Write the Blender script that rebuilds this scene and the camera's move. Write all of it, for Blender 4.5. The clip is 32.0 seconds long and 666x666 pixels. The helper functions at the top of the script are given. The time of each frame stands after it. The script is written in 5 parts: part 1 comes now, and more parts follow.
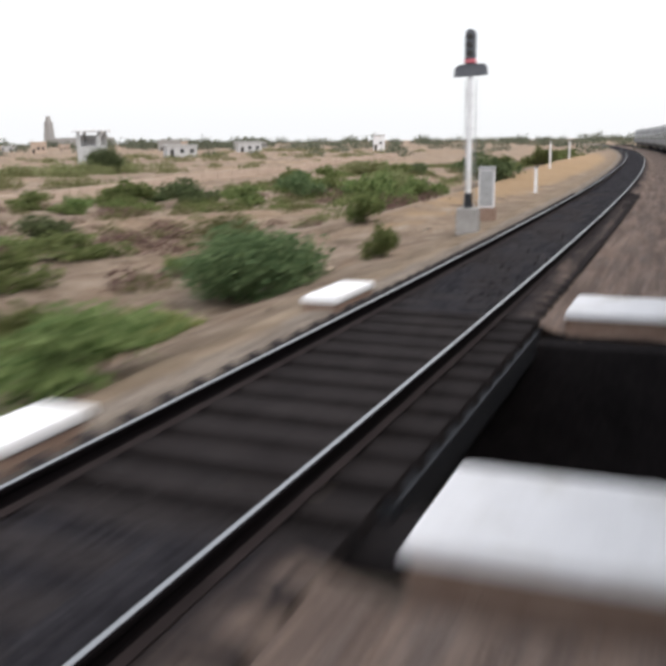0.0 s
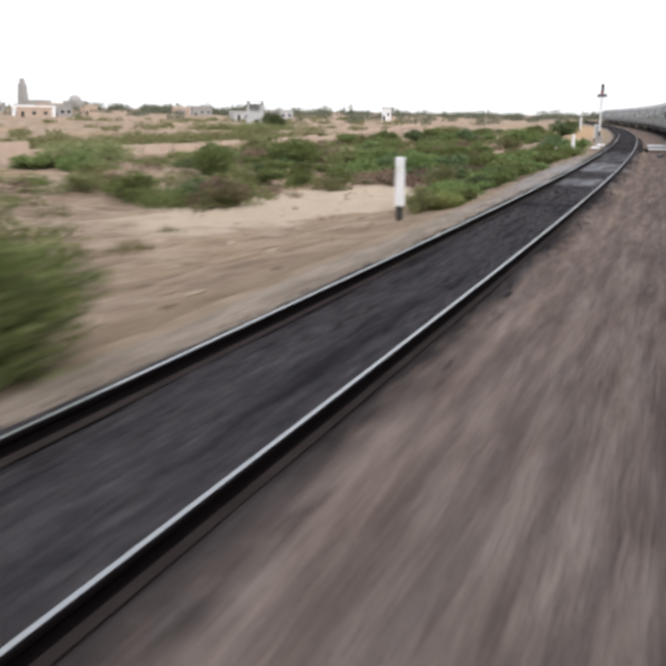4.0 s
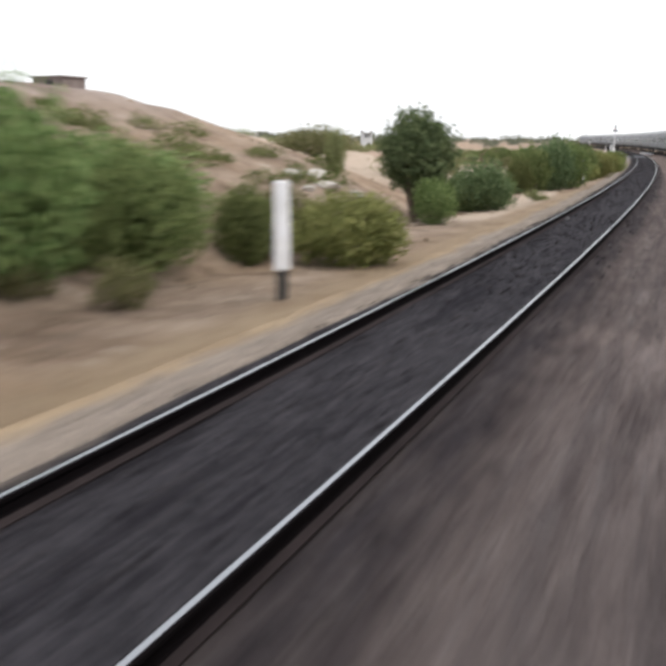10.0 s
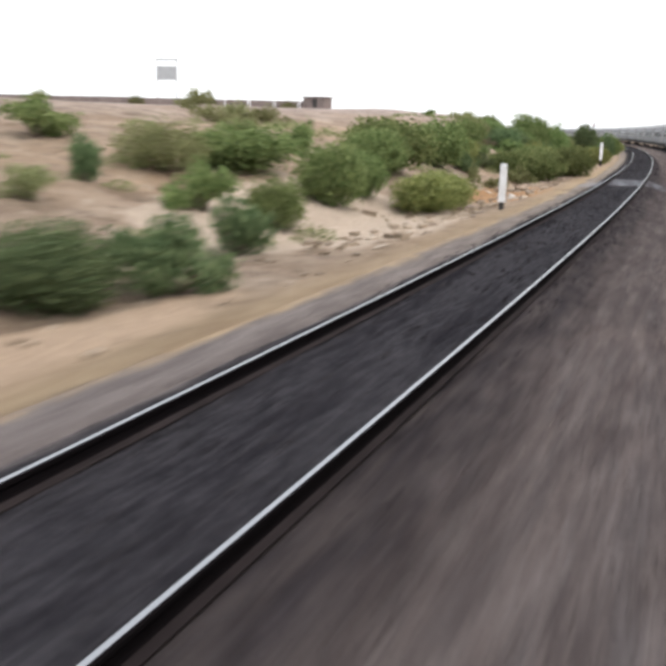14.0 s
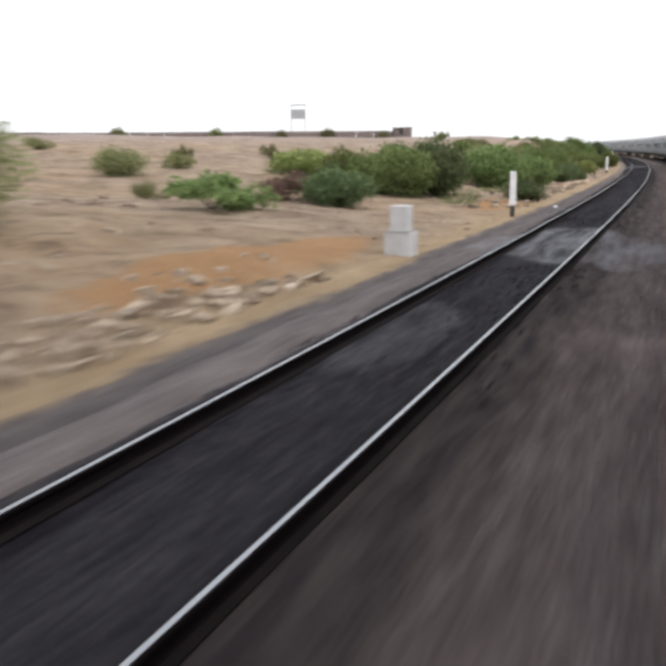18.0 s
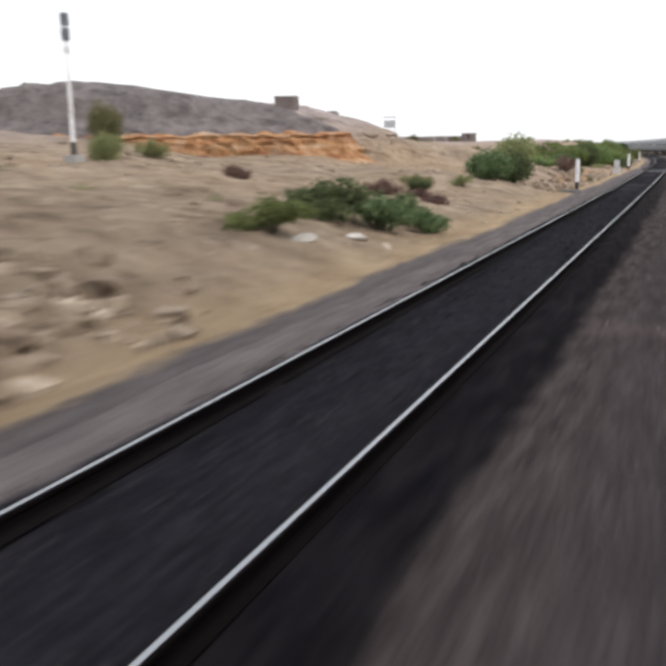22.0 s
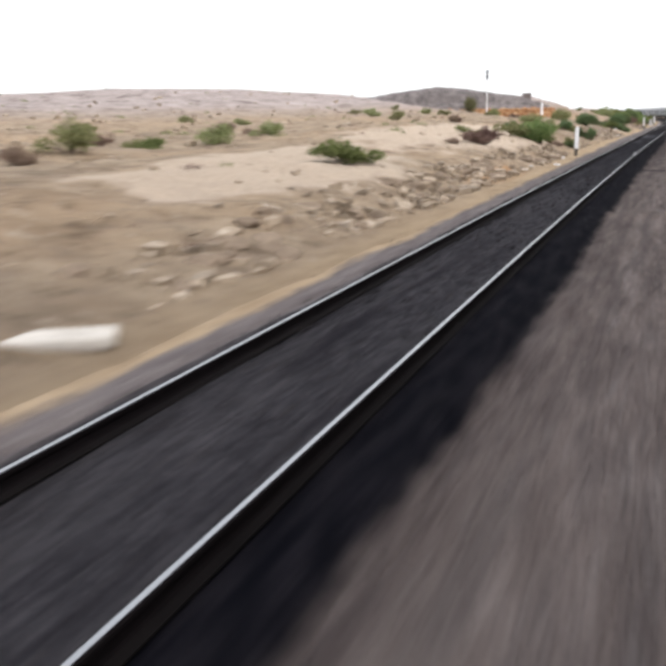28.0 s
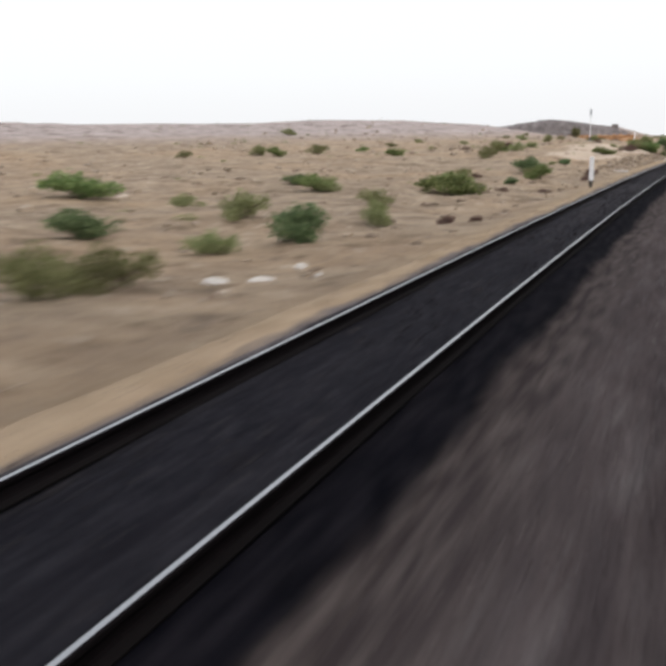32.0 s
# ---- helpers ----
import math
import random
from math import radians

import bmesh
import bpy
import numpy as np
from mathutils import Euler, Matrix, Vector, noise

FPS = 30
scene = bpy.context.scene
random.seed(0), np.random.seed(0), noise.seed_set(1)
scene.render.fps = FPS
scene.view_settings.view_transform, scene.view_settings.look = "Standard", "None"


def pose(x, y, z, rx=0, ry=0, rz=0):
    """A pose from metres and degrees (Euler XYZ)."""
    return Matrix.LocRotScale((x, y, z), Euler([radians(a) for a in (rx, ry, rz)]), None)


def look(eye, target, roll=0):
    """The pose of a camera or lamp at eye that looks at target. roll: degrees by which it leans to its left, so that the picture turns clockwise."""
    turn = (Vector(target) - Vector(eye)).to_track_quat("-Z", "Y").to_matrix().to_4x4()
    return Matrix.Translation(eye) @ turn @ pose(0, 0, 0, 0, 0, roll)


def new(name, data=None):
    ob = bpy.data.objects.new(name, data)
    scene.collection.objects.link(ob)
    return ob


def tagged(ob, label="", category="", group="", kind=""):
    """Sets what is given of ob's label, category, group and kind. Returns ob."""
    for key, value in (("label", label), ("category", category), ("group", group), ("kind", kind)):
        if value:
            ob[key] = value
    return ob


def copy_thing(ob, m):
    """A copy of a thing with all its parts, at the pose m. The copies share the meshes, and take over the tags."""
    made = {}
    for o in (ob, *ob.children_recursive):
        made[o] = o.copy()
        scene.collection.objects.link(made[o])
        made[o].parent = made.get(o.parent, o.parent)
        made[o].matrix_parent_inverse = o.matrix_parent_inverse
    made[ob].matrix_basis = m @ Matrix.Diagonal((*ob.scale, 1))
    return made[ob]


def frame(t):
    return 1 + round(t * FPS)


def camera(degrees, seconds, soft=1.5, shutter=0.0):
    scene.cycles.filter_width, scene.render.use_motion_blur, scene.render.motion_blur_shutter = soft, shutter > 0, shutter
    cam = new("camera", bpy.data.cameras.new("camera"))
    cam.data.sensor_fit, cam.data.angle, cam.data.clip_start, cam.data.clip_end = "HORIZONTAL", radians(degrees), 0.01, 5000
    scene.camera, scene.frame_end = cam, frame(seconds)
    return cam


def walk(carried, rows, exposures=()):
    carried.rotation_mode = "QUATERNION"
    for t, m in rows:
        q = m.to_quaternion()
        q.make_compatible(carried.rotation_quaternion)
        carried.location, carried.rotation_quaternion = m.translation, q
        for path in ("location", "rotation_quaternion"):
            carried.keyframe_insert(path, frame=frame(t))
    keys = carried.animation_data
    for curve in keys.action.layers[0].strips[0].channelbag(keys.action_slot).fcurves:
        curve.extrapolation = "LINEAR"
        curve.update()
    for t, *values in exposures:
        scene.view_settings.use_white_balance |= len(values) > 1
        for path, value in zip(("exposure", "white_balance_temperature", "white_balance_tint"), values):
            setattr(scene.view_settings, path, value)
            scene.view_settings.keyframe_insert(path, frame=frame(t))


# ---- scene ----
"""A railway beside scrub and bare hills, passed by a camera held out of a coach."""
cam = camera(40.09, 32.0, soft=4.0, shutter=0.7)
# seconds, x, y, z, pitch, roll, yaw
PATH = [
    (0, 3.239, 0.001, 2.170, -11.891, 0.743, 21.799),
    (1, 3.209, -16.635, 2.165, -14.512, -0.076, 21.373),
    (2, 2.978, -33.181, 2.193, -14.119, 0.216, 20.309),
    (3, 2.434, -49.826, 2.152, -13.790, -0.548, 19.291),
    (6, -0.247, -99.733, 2.200, -13.141, -0.753, 18.045),
    (7, -1.623, -116.352, 2.200, -12.465, -0.302, 18.189),
    (8, -3.172, -132.966, 2.167, -12.758, -0.888, 17.100),
    (9, -4.953, -149.588, 2.158, -12.645, -0.954, 16.209),
    (10, -6.953, -166.213, 2.138, -12.162, -0.794, 15.555),
    (11, -9.124, -182.883, 2.199, -12.691, -1.346, 15.031),
    (12, -11.447, -199.494, 2.232, -12.945, -1.892, 13.848),
    (13, -13.976, -216.126, 2.207, -12.784, -1.469, 13.520),
    (14, -16.639, -232.769, 2.223, -12.685, -1.215, 12.502),
    (17, -25.916, -282.125, 2.223, -11.908, -0.029, 10.062),
    (18, -29.163, -298.639, 2.237, -11.426, 0.486, 9.856),
    (19, -32.549, -315.143, 2.184, -11.065, 1.329, 9.404),
    (20, -36.029, -331.596, 2.136, -11.156, 1.362, 9.511),
    (21, -39.393, -348.043, 2.136, -11.184, 1.380, 9.692),
    (22, -42.780, -364.479, 2.145, -11.223, 1.118, 9.600),
    (23, -45.999, -381.009, 2.182, -11.092, 1.555, 9.539),
    (24, -49.327, -397.348, 2.163, -11.304, 2.729, 9.692),
    (25, -52.586, -413.574, 2.223, -13.451, 2.592, 9.300),
    (26, -55.891, -429.832, 2.183, -13.801, 2.560, 9.249),
    (29, -65.460, -479.078, 2.181, -12.819, 0.887, 9.350),
    (30, -68.359, -495.576, 2.150, -12.355, 1.578, 10.133),
    (31, -71.199, -512.089, 2.087, -10.784, 1.114, 11.200),
    (32, -73.909, -528.593, 2.125, -11.600, 1.069, 12.165),
]
EXPOSURES = [(0, -0.04, 6330, 10), (1, 0.19, 6330, 10), (2, 0.32, 6330, 10), (3, 0.15, 6330, 10), (8, 0.15, 6330, 10), (11, 0.33, 6330, 10), (12, 0.41, 6330, 10), (14, 0.40, 6330, 10), (17, 0.15, 6330, 10), (22, 0.06, 6330, 10), (23, -0.04, 6330, 10), (24, 0.03, 6330, 10), (25, 0.22, 6330, 10), (26, 0.28, 6330, 10), (29, 0.33, 6330, 10), (30, 0.37, 6330, 10), (31, 0.14, 6330, 10), (32, -0.12, 6330, 10)]
walk(cam, [(t, pose(x, y, z, 90 + a, r, w)) for t, x, y, z, a, r, w in PATH], EXPOSURES)

# ---- world and sun: a white hazy sky ----
world = bpy.data.worlds.new("hazy_sky")
scene.world = world
world.use_nodes = True
wn, wl = world.node_tree.nodes, world.node_tree.links
wn.clear()
sky = wn.new("ShaderNodeTexSky")
sky.sky_type = 'NISHITA'
sky.sun_disc = False
sky.sun_elevation, sky.sun_rotation = radians(58), radians(120)
sky.dust_density, sky.air_density = 6.0, 1.0
sky_light = wn.new("ShaderNodeBackground")
sky_light.inputs[1].default_value = 0.06
haze = wn.new("ShaderNodeBackground")
haze.inputs[0].default_value = (1.0, 0.995, 0.99, 1)
haze.inputs[1].default_value = 1.0
both = wn.new("ShaderNodeAddShader")
w_out = wn.new("ShaderNodeOutputWorld")
wl.new(sky.outputs[0], sky_light.inputs[0])
wl.new(sky_light.outputs[0], both.inputs[0])
wl.new(haze.outputs[0], both.inputs[1])
wl.new(both.outputs[0], w_out.inputs[0])
sun = new("sun", bpy.data.lights.new("sun", 'SUN'))
sun.data.energy, sun.data.angle, sun.data.color = 1.1, radians(14), (1.0, 0.95, 0.88)
sun.matrix_world = look((60, -40, 90), (0, 0, 0))

# ---- the line: curvature, heading and place along it ----
KAPPA = [-0.173, -0.311, -0.405, -0.414, -0.238, -0.032, 0.076, 0.474, 0.800, 0.767, 0.698, 0.716, 0.681, 0.604, 0.526, 0.447, 0.369, 0.290, 0.211]  # thousandths per metre, every 60 m from -680
CANT = 0.0141

PS = np.arange(-740.0, 421.0, 2.0)
KS = np.interp(PS, np.arange(-680.0, 401.0, 60.0), KAPPA) / 1000
ZERO = int(np.argmin(abs(PS)))
TH = np.concatenate([[0], np.cumsum(KS[1:] + KS[:-1])])
TH -= TH[ZERO]
LX = np.concatenate([[0], np.cumsum(-np.sin(TH[1:]) - np.sin(TH[:-1]))])
LY = np.concatenate([[0], np.cumsum(np.cos(TH[1:]) + np.cos(TH[:-1]))])
LX, LY = LX - LX[ZERO], LY - LY[ZERO]
GAUGE = 1.745
OWN = -5.12  # the other track's centre


def heading(p):
    return np.interp(p, PS, TH)


def spot(p, n):
    """World x, y of the place p along the line and n to its left."""
    a, over = heading(p), p - np.clip(p, PS[0], PS[-1])
    return (np.interp(p, PS, LX) - over * np.sin(a) - n * np.cos(a),
            np.interp(p, PS, LY) + over * np.cos(a) - n * np.sin(a))


def at(p, n, z=0.0):
    x, y = spot(p, n)
    return Vector((float(x), float(y), z))


def cant(p):
    return np.interp(p, PS, KS) * CANT * 1000


def stand(p, n, z, turn=0.0, size=1.0):
    """A pose at that place, y along the line, x to the right."""
    return Matrix.Translation(at(p, n, z)) @ Matrix.Rotation(float(heading(p)) + radians(turn), 4, 'Z') @ Matrix.Scale(size, 4)


# ---- relief left of the line: heights at these distances from it ----
NS = [2.2, 2.7, 3.6, 6, 10, 16, 24, 42, 70, 120]
SECTIONS = {}


def section(p, *z):
    SECTIONS[p] = z


section(-2500, -.4, -.4, -.45, -.4, -.4, -.25, 0, .6, 1.5, 4)
section(-500, -.4, -.4, -.45, -.4, -.4, -.25, 0, .6, 1.5, 4)
section(-470, -.4, -.4, -.4, -.2, -.2, .0, .3, .8, 2.0, 4.6)
section(-440, -.4, -.35, -.3, .5, 1.0, 1.2, 1.2, 1.5, 2.5, 5)
section(-380, -.4, -.35, -.2, .5, 1.4, 1.9, 1.5, 2, 4, 7.5)
section(-358, -.4, -.35, -.3, .8, 1.5, 1.9, 1.8, 2.6, 5.4, 7.8)
section(-345, -.4, -.35, -.3, .25, 1.0, 1.6, 1.6, 3, 6.6, 8)
section(-320, -.4, -.35, -.3, .2, .9, 1.4, 1.9, 5, 7.6, 8)
section(-312, -.4, -.35, -.3, .2, .9, 1.5, 2.2, 4.4, 6.6, 7.6)
section(-304, -.4, -.35, -.3, .2, 1.5, 3.1, 4.6, 4.6, 5, 7)
section(-286, -.4, -.35, -.3, .1, .6, 1.1, 1.9, 2.2, 3.4, 6)
section(-270, -.4, -.35, -.33, -.1, .2, .5, .8, 1.5, 3, 5)
section(-230, -.4, -.4, -.5, -.6, 0, .8, 1.6, 3.0, 4.0, 4.2)
section(-190, -.4, -.4, -.5, -.7, .8, 2.2, 3.2, 3.6, 4.1, 4.2)
section(-143, -.4, -.4, -.45, -.7, 1.3, 3.5, 3.9, 3.9, 4.2, 4.3)
section(-122, -.4, -.42, -.5, -.7, .3, 1.8, 2.6, 3.9, 4.2, 4.3)
section(-104, -.4, -.43, -.55, -.8, -.7, -.2, .6, 3.6, 4.2, 4.3)
section(-90, -.4, -.45, -.6, -.9, -1.0, -1.0, -1.0, 0, 2, 3)
section(-70, -.4, -.45, -.6, -1.1, -1.4, -1.4, -1.4, -1.3, -1.0, -.6)
section(20, -.4, -.45, -.65, -1.3, -1.5, -1.5, -1.5, -1.5, -1.4, -1.0)
section(34, -.4, -.38, -.35, -.2, -1.2, -1.5, -1.5, -1.5, -1.4, -1.0)
section(80, -.4, -.36, -.25, .1, -.8, -1.5, -1.5, -1.5, -1.4, -1.0)
section(150, -.4, -.36, -.3, -.2, -1.2, -1.5, -1.5, -1.5, -1.4, -1.0)
section(200, -.4, -.45, -.65, -1.3, -1.5, -1.5, -1.5, -1.5, -1.4, -1.0)
section(2500, -.4, -.45, -.65, -1.3, -1.5, -1.5, -1.5, -1.5, -1.4, -1.0)
SP = np.array(sorted(SECTIONS))
SZ = np.array([SECTIONS[p] for p in SP], float)


def relief(p, n):
    """Height of the ground, left or right of the line."""
    p, n = np.broadcast_arrays(np.asarray(p, float), np.asarray(n, float))
    i = np.clip(np.searchsorted(SP, p) - 1, 0, len(SP) - 2)
    u = np.clip((p - SP[i]) / (SP[i + 1] - SP[i]), 0, 1)
    u = u * u * (3 - 2 * u)
    j = np.clip(np.searchsorted(NS, n) - 1, 0, len(NS) - 2)
    nn = np.array(NS)
    v = np.clip((n - nn[j]) / (nn[j + 1] - nn[j]), 0, 1)
    z = (SZ[i, j] * (1 - v) + SZ[i, j + 1] * v) * (1 - u) + (SZ[i + 1, j] * (1 - v) + SZ[i + 1, j + 1] * v) * u
    return np.where(n < -9, np.maximum(-.42 - (-9 - n) * .12, -1.2), z)


def lumps(x, y, scale):
    return noise.noise(Vector((x / scale, y / scale, 3.7)))


def ground_z(p, n):
    """Height of the finished ground surface at one place."""
    z = float(relief(p, n))
    if n > 3.0:
        x, y = spot(p, n)
        w = min(1.0, (n - 3.0) / 3)
        k = 1.5 if p < -280 else 1.0
        z += w * k * (.16 * lumps(x, y, 3.1) + .30 * lumps(x, y, 9.0) + .06 * lumps(x, y, 1.3))
        z += min(1, max(0, (n - 20) / 40)) * .9 * lumps(x, y, 38) * (.3 if -260 < p < -90 else 1)
        if p < -270 and n < 30:
            # worn rock ledges
            f = z / .27 + .8 * lumps(x, y, 6.0)
            u = f - math.floor(f)
            step = math.floor(f) + min(1.0, max(0.0, (u - .62) / .3))
            z += w * .55 * .27 * (step - f + .3)
    return z


# ---- materials ----
def tree_of(name):
    m = bpy.data.materials.new(name)
    m.use_nodes = True
    t = m.node_tree
    t.nodes.clear()
    out = t.nodes.new("ShaderNodeOutputMaterial")
    b = t.nodes.new("ShaderNodeBsdfPrincipled")
    t.links.new(b.outputs[0], out.inputs[0])
    b.inputs["Specular IOR Level"].default_value = .08
    return m, t, b


def ramp(t, fac, stops):
    r = t.nodes.new("ShaderNodeValToRGB")
    while len(r.color_ramp.elements) < len(stops):
        r.color_ramp.elements.new(0.5)
    for e, (pos, col) in zip(r.color_ramp.elements, stops):
        e.position, e.color = pos, (*col, 1)
    t.links.new(fac, r.inputs[0])
    return r.outputs[0]


def grain(t, scale, detail=4.0, rough=.6, coords=None):
    n = t.nodes.new("ShaderNodeTexNoise")
    n.inputs["Scale"].default_value, n.inputs["Detail"].default_value, n.inputs["Roughness"].default_value = scale, detail, rough
    if coords is None:
        g = t.nodes.new("ShaderNodeNewGeometry")
        coords = g.outputs["Position"]
    t.links.new(coords, n.inputs["Vector"])
    return n.outputs[0]


def mixed(t, fac, a, b, mode='MIX'):
    m = t.nodes.new("ShaderNodeMix")
    m.data_type, m.blend_type = 'RGBA', mode
    if isinstance(fac, float):
        m.inputs[0].default_value = fac
    else:
        t.links.new(fac, m.inputs[0])
    for sock, v in ((m.inputs[6], a), (m.inputs[7], b)):
        if isinstance(v, tuple):
            sock.default_value = (*v, 1)
        else:
            t.links.new(v, sock)
    return m.outputs[2]


def bumped(t, b, height, strength, distance):
    n = t.nodes.new("ShaderNodeBump")
    n.inputs["Strength"].default_value, n.inputs["Distance"].default_value = strength, distance
    t.links.new(height, n.inputs["Height"])
    t.links.new(n.outputs[0], b.inputs["Normal"])


def plain(name, dark, light, scale=6.0, rough=.8, metal=0.0, bump=.3, depth=.01, spots=None, local=False):
    """Two tones at a coarse and a fine scale, with relief."""
    m, t, b = tree_of(name)
    c = None
    if local:
        c = t.nodes.new("ShaderNodeTexCoord").outputs["Object"]
    coarse, fine = grain(t, scale, coords=c), grain(t, scale * 9, coords=c)
    col = mixed(t, .35, ramp(t, coarse, [(.3, dark), (.7, light)]), ramp(t, fine, [(.3, dark), (.7, light)]))
    if spots:
        col = mixed(t, ramp(t, grain(t, scale * .35, coords=c), [(.52, (0, 0, 0)), (.68, (1, 1, 1))]), col, spots)
    t.links.new(col, b.inputs["Base Color"])
    b.inputs["Roughness"].default_value, b.inputs["Metallic"].default_value = rough, metal
    b.inputs["Specular IOR Level"].default_value = .45 if rough < .75 else .08
    bumped(t, b, fine, bump, depth)
    return m


def along(t, low, high):
    """0 at y = low, 1 at y = high."""
    g = t.nodes.new("ShaderNodeNewGeometry")
    s = t.nodes.new("ShaderNodeSeparateXYZ")
    t.links.new(g.outputs["Position"], s.inputs[0])
    r = t.nodes.new("ShaderNodeMapRange")
    r.inputs["From Min"].default_value, r.inputs["From Max"].default_value = low, high
    t.links.new(s.outputs[1], r.inputs["Value"])
    return r.outputs[0], s.outputs[2]


def lane(t):
    """Place along the line and distance from it, carried by the mesh."""
    u = t.nodes.new("ShaderNodeUVMap")
    u.uv_map = "lane"
    s = t.nodes.new("ShaderNodeSeparateXYZ")
    t.links.new(u.outputs[0], s.inputs[0])
    return s.outputs[0], s.outputs[1]


def calc(t, op, a, b=0.0):
    m = t.nodes.new("ShaderNodeMath")
    m.operation = op
    for sock, v in ((m.inputs[0], a), (m.inputs[1], b)):
        if isinstance(v, (int, float)):
            sock.default_value = v
        else:
            t.links.new(v, sock)
    return m.outputs[0]


def between(t, x, a, b):
    """Soft step from 0 at a to 1 at b."""
    r = t.nodes.new("ShaderNodeMapRange")
    r.interpolation_type = 'SMOOTHSTEP'
    r.inputs["From Min"].default_value, r.inputs["From Max"].default_value = a, b
    if a > b:
        r.inputs["From Min"].default_value, r.inputs["From Max"].default_value = b, a
        r.inputs["To Min"].default_value, r.inputs["To Max"].default_value = 1, 0
    t.links.new(x, r.inputs["Value"])
    return r.outputs[0]


def streaks(t, P, N, sp, sn, detail=4.0, rough=.6):
    """Noise drawn out along the line."""
    c = t.nodes.new("ShaderNodeCombineXYZ")
    t.links.new(calc(t, 'MULTIPLY', P, sp), c.inputs[0])
    t.links.new(calc(t, 'MULTIPLY', N, sn), c.inputs[1])
    return grain(t, 1.0, detail, rough, c.outputs[0])


def by_place(t, P, stops):
    """A value that changes along the line."""
    r = t.nodes.new("ShaderNodeMapRange")
    r.inputs["From Min"].default_value, r.inputs["From Max"].default_value = -600, 60
    t.links.new(P, r.inputs["Value"])
    return ramp(t, r.outputs[0], [((p + 600) / 660, (v, v, v)) for p, v in stops])


def frayed(t, P, N):
    """Distance from the line with an uneven edge."""
    a = calc(t, 'MULTIPLY', calc(t, 'SUBTRACT', streaks(t, P, N, .22, .9, 5), .5), .9)
    b = calc(t, 'MULTIPLY', calc(t, 'SUBTRACT', streaks(t, P, N, 2.2, 3.5, 4), .5), .55)
    return calc(t, 'ADD', N, calc(t, 'ADD', a, b))


def verge(t, P, N, beyond):
    """Grey gravel, then ochre sand, then the soil beyond."""
    mid = streaks(t, P, N, .6, 3.0, 5)
    pale = ramp(t, mid, [(.3, (.20, .168, .140)), (.7, (.35, .300, .252))])
    grey = ramp(t, mid, [(.3, (.095, .084, .088)), (.7, (.185, .166, .168))])
    gravel = mixed(t, by_place(t, P, [(-240, 0), (-170, 1)]), grey, pale)
    gravel = mixed(t, by_place(t, P, [(-48, 0), (-28, .8), (-12, .6), (-2, 0)]), gravel, ramp(t, mid, [(.3, (.20, .186, .180)), (.7, (.36, .338, .330))]))
    gravel = mixed(t, ramp(t, grain(t, 14, 5), [(.4, (.5, .5, .5)), (.6, (0, 0, 0))]), gravel, (.10, .085, .08))
    ochre = ramp(t, streaks(t, P, N, .5, 1.6, 5), [(.3, (.29, .205, .122)), (.7, (.49, .375, .24))])
    amount = by_place(t, P, [(-600, .3), (-490, .35), (-400, .75), (-330, .9), (-234, .9), (-212, .45), (-192, .6), (-176, .85), (-150, .5), (-110, .1), (-60, .0)])
    ochre = mixed(t, amount, ramp(t, streaks(t, P, N, .7, 1.3, 5), [(.3, (.18, .135, .097)), (.7, (.34, .268, .20))]), ochre)
    edge = calc(t, 'MULTIPLY', by_place(t, P, [(-600, .44), (-500, .45), (-425, .60), (-365, .73), (-280, .73), (-200, .55), (-35, .57), (-26, .70), (-12, .66), (-4, .52), (60, .5)]), 4.0)
    d = calc(t, 'SUBTRACT', frayed(t, P, N), edge)
    if beyond is None:
        beyond = ochre
    else:
        amount = calc(t, 'MULTIPLY', between(t, d, 1.8, .3), .9)
        beyond = mixed(t, amount, beyond, ochre)
    return mixed(t, between(t, d, -.16, .22), gravel, beyond)


def blot(t, P, N, col, p, n, rp, rn, tone):
    """A ragged patch of another soil."""
    a = calc(t, 'POWER', calc(t, 'ABSOLUTE', calc(t, 'DIVIDE', calc(t, 'SUBTRACT', P, p), rp)), 2.0)
    b = calc(t, 'POWER', calc(t, 'ABSOLUTE', calc(t, 'DIVIDE', calc(t, 'SUBTRACT', N, n), rn)), 2.0)
    d = calc(t, 'ADD', calc(t, 'ADD', a, b), calc(t, 'MULTIPLY', calc(t, 'SUBTRACT', grain(t, .6, 6, .65), .5), 1.9))
    return mixed(t, calc(t, 'MULTIPLY', between(t, d, 1.05, .6), .8), col, tone)


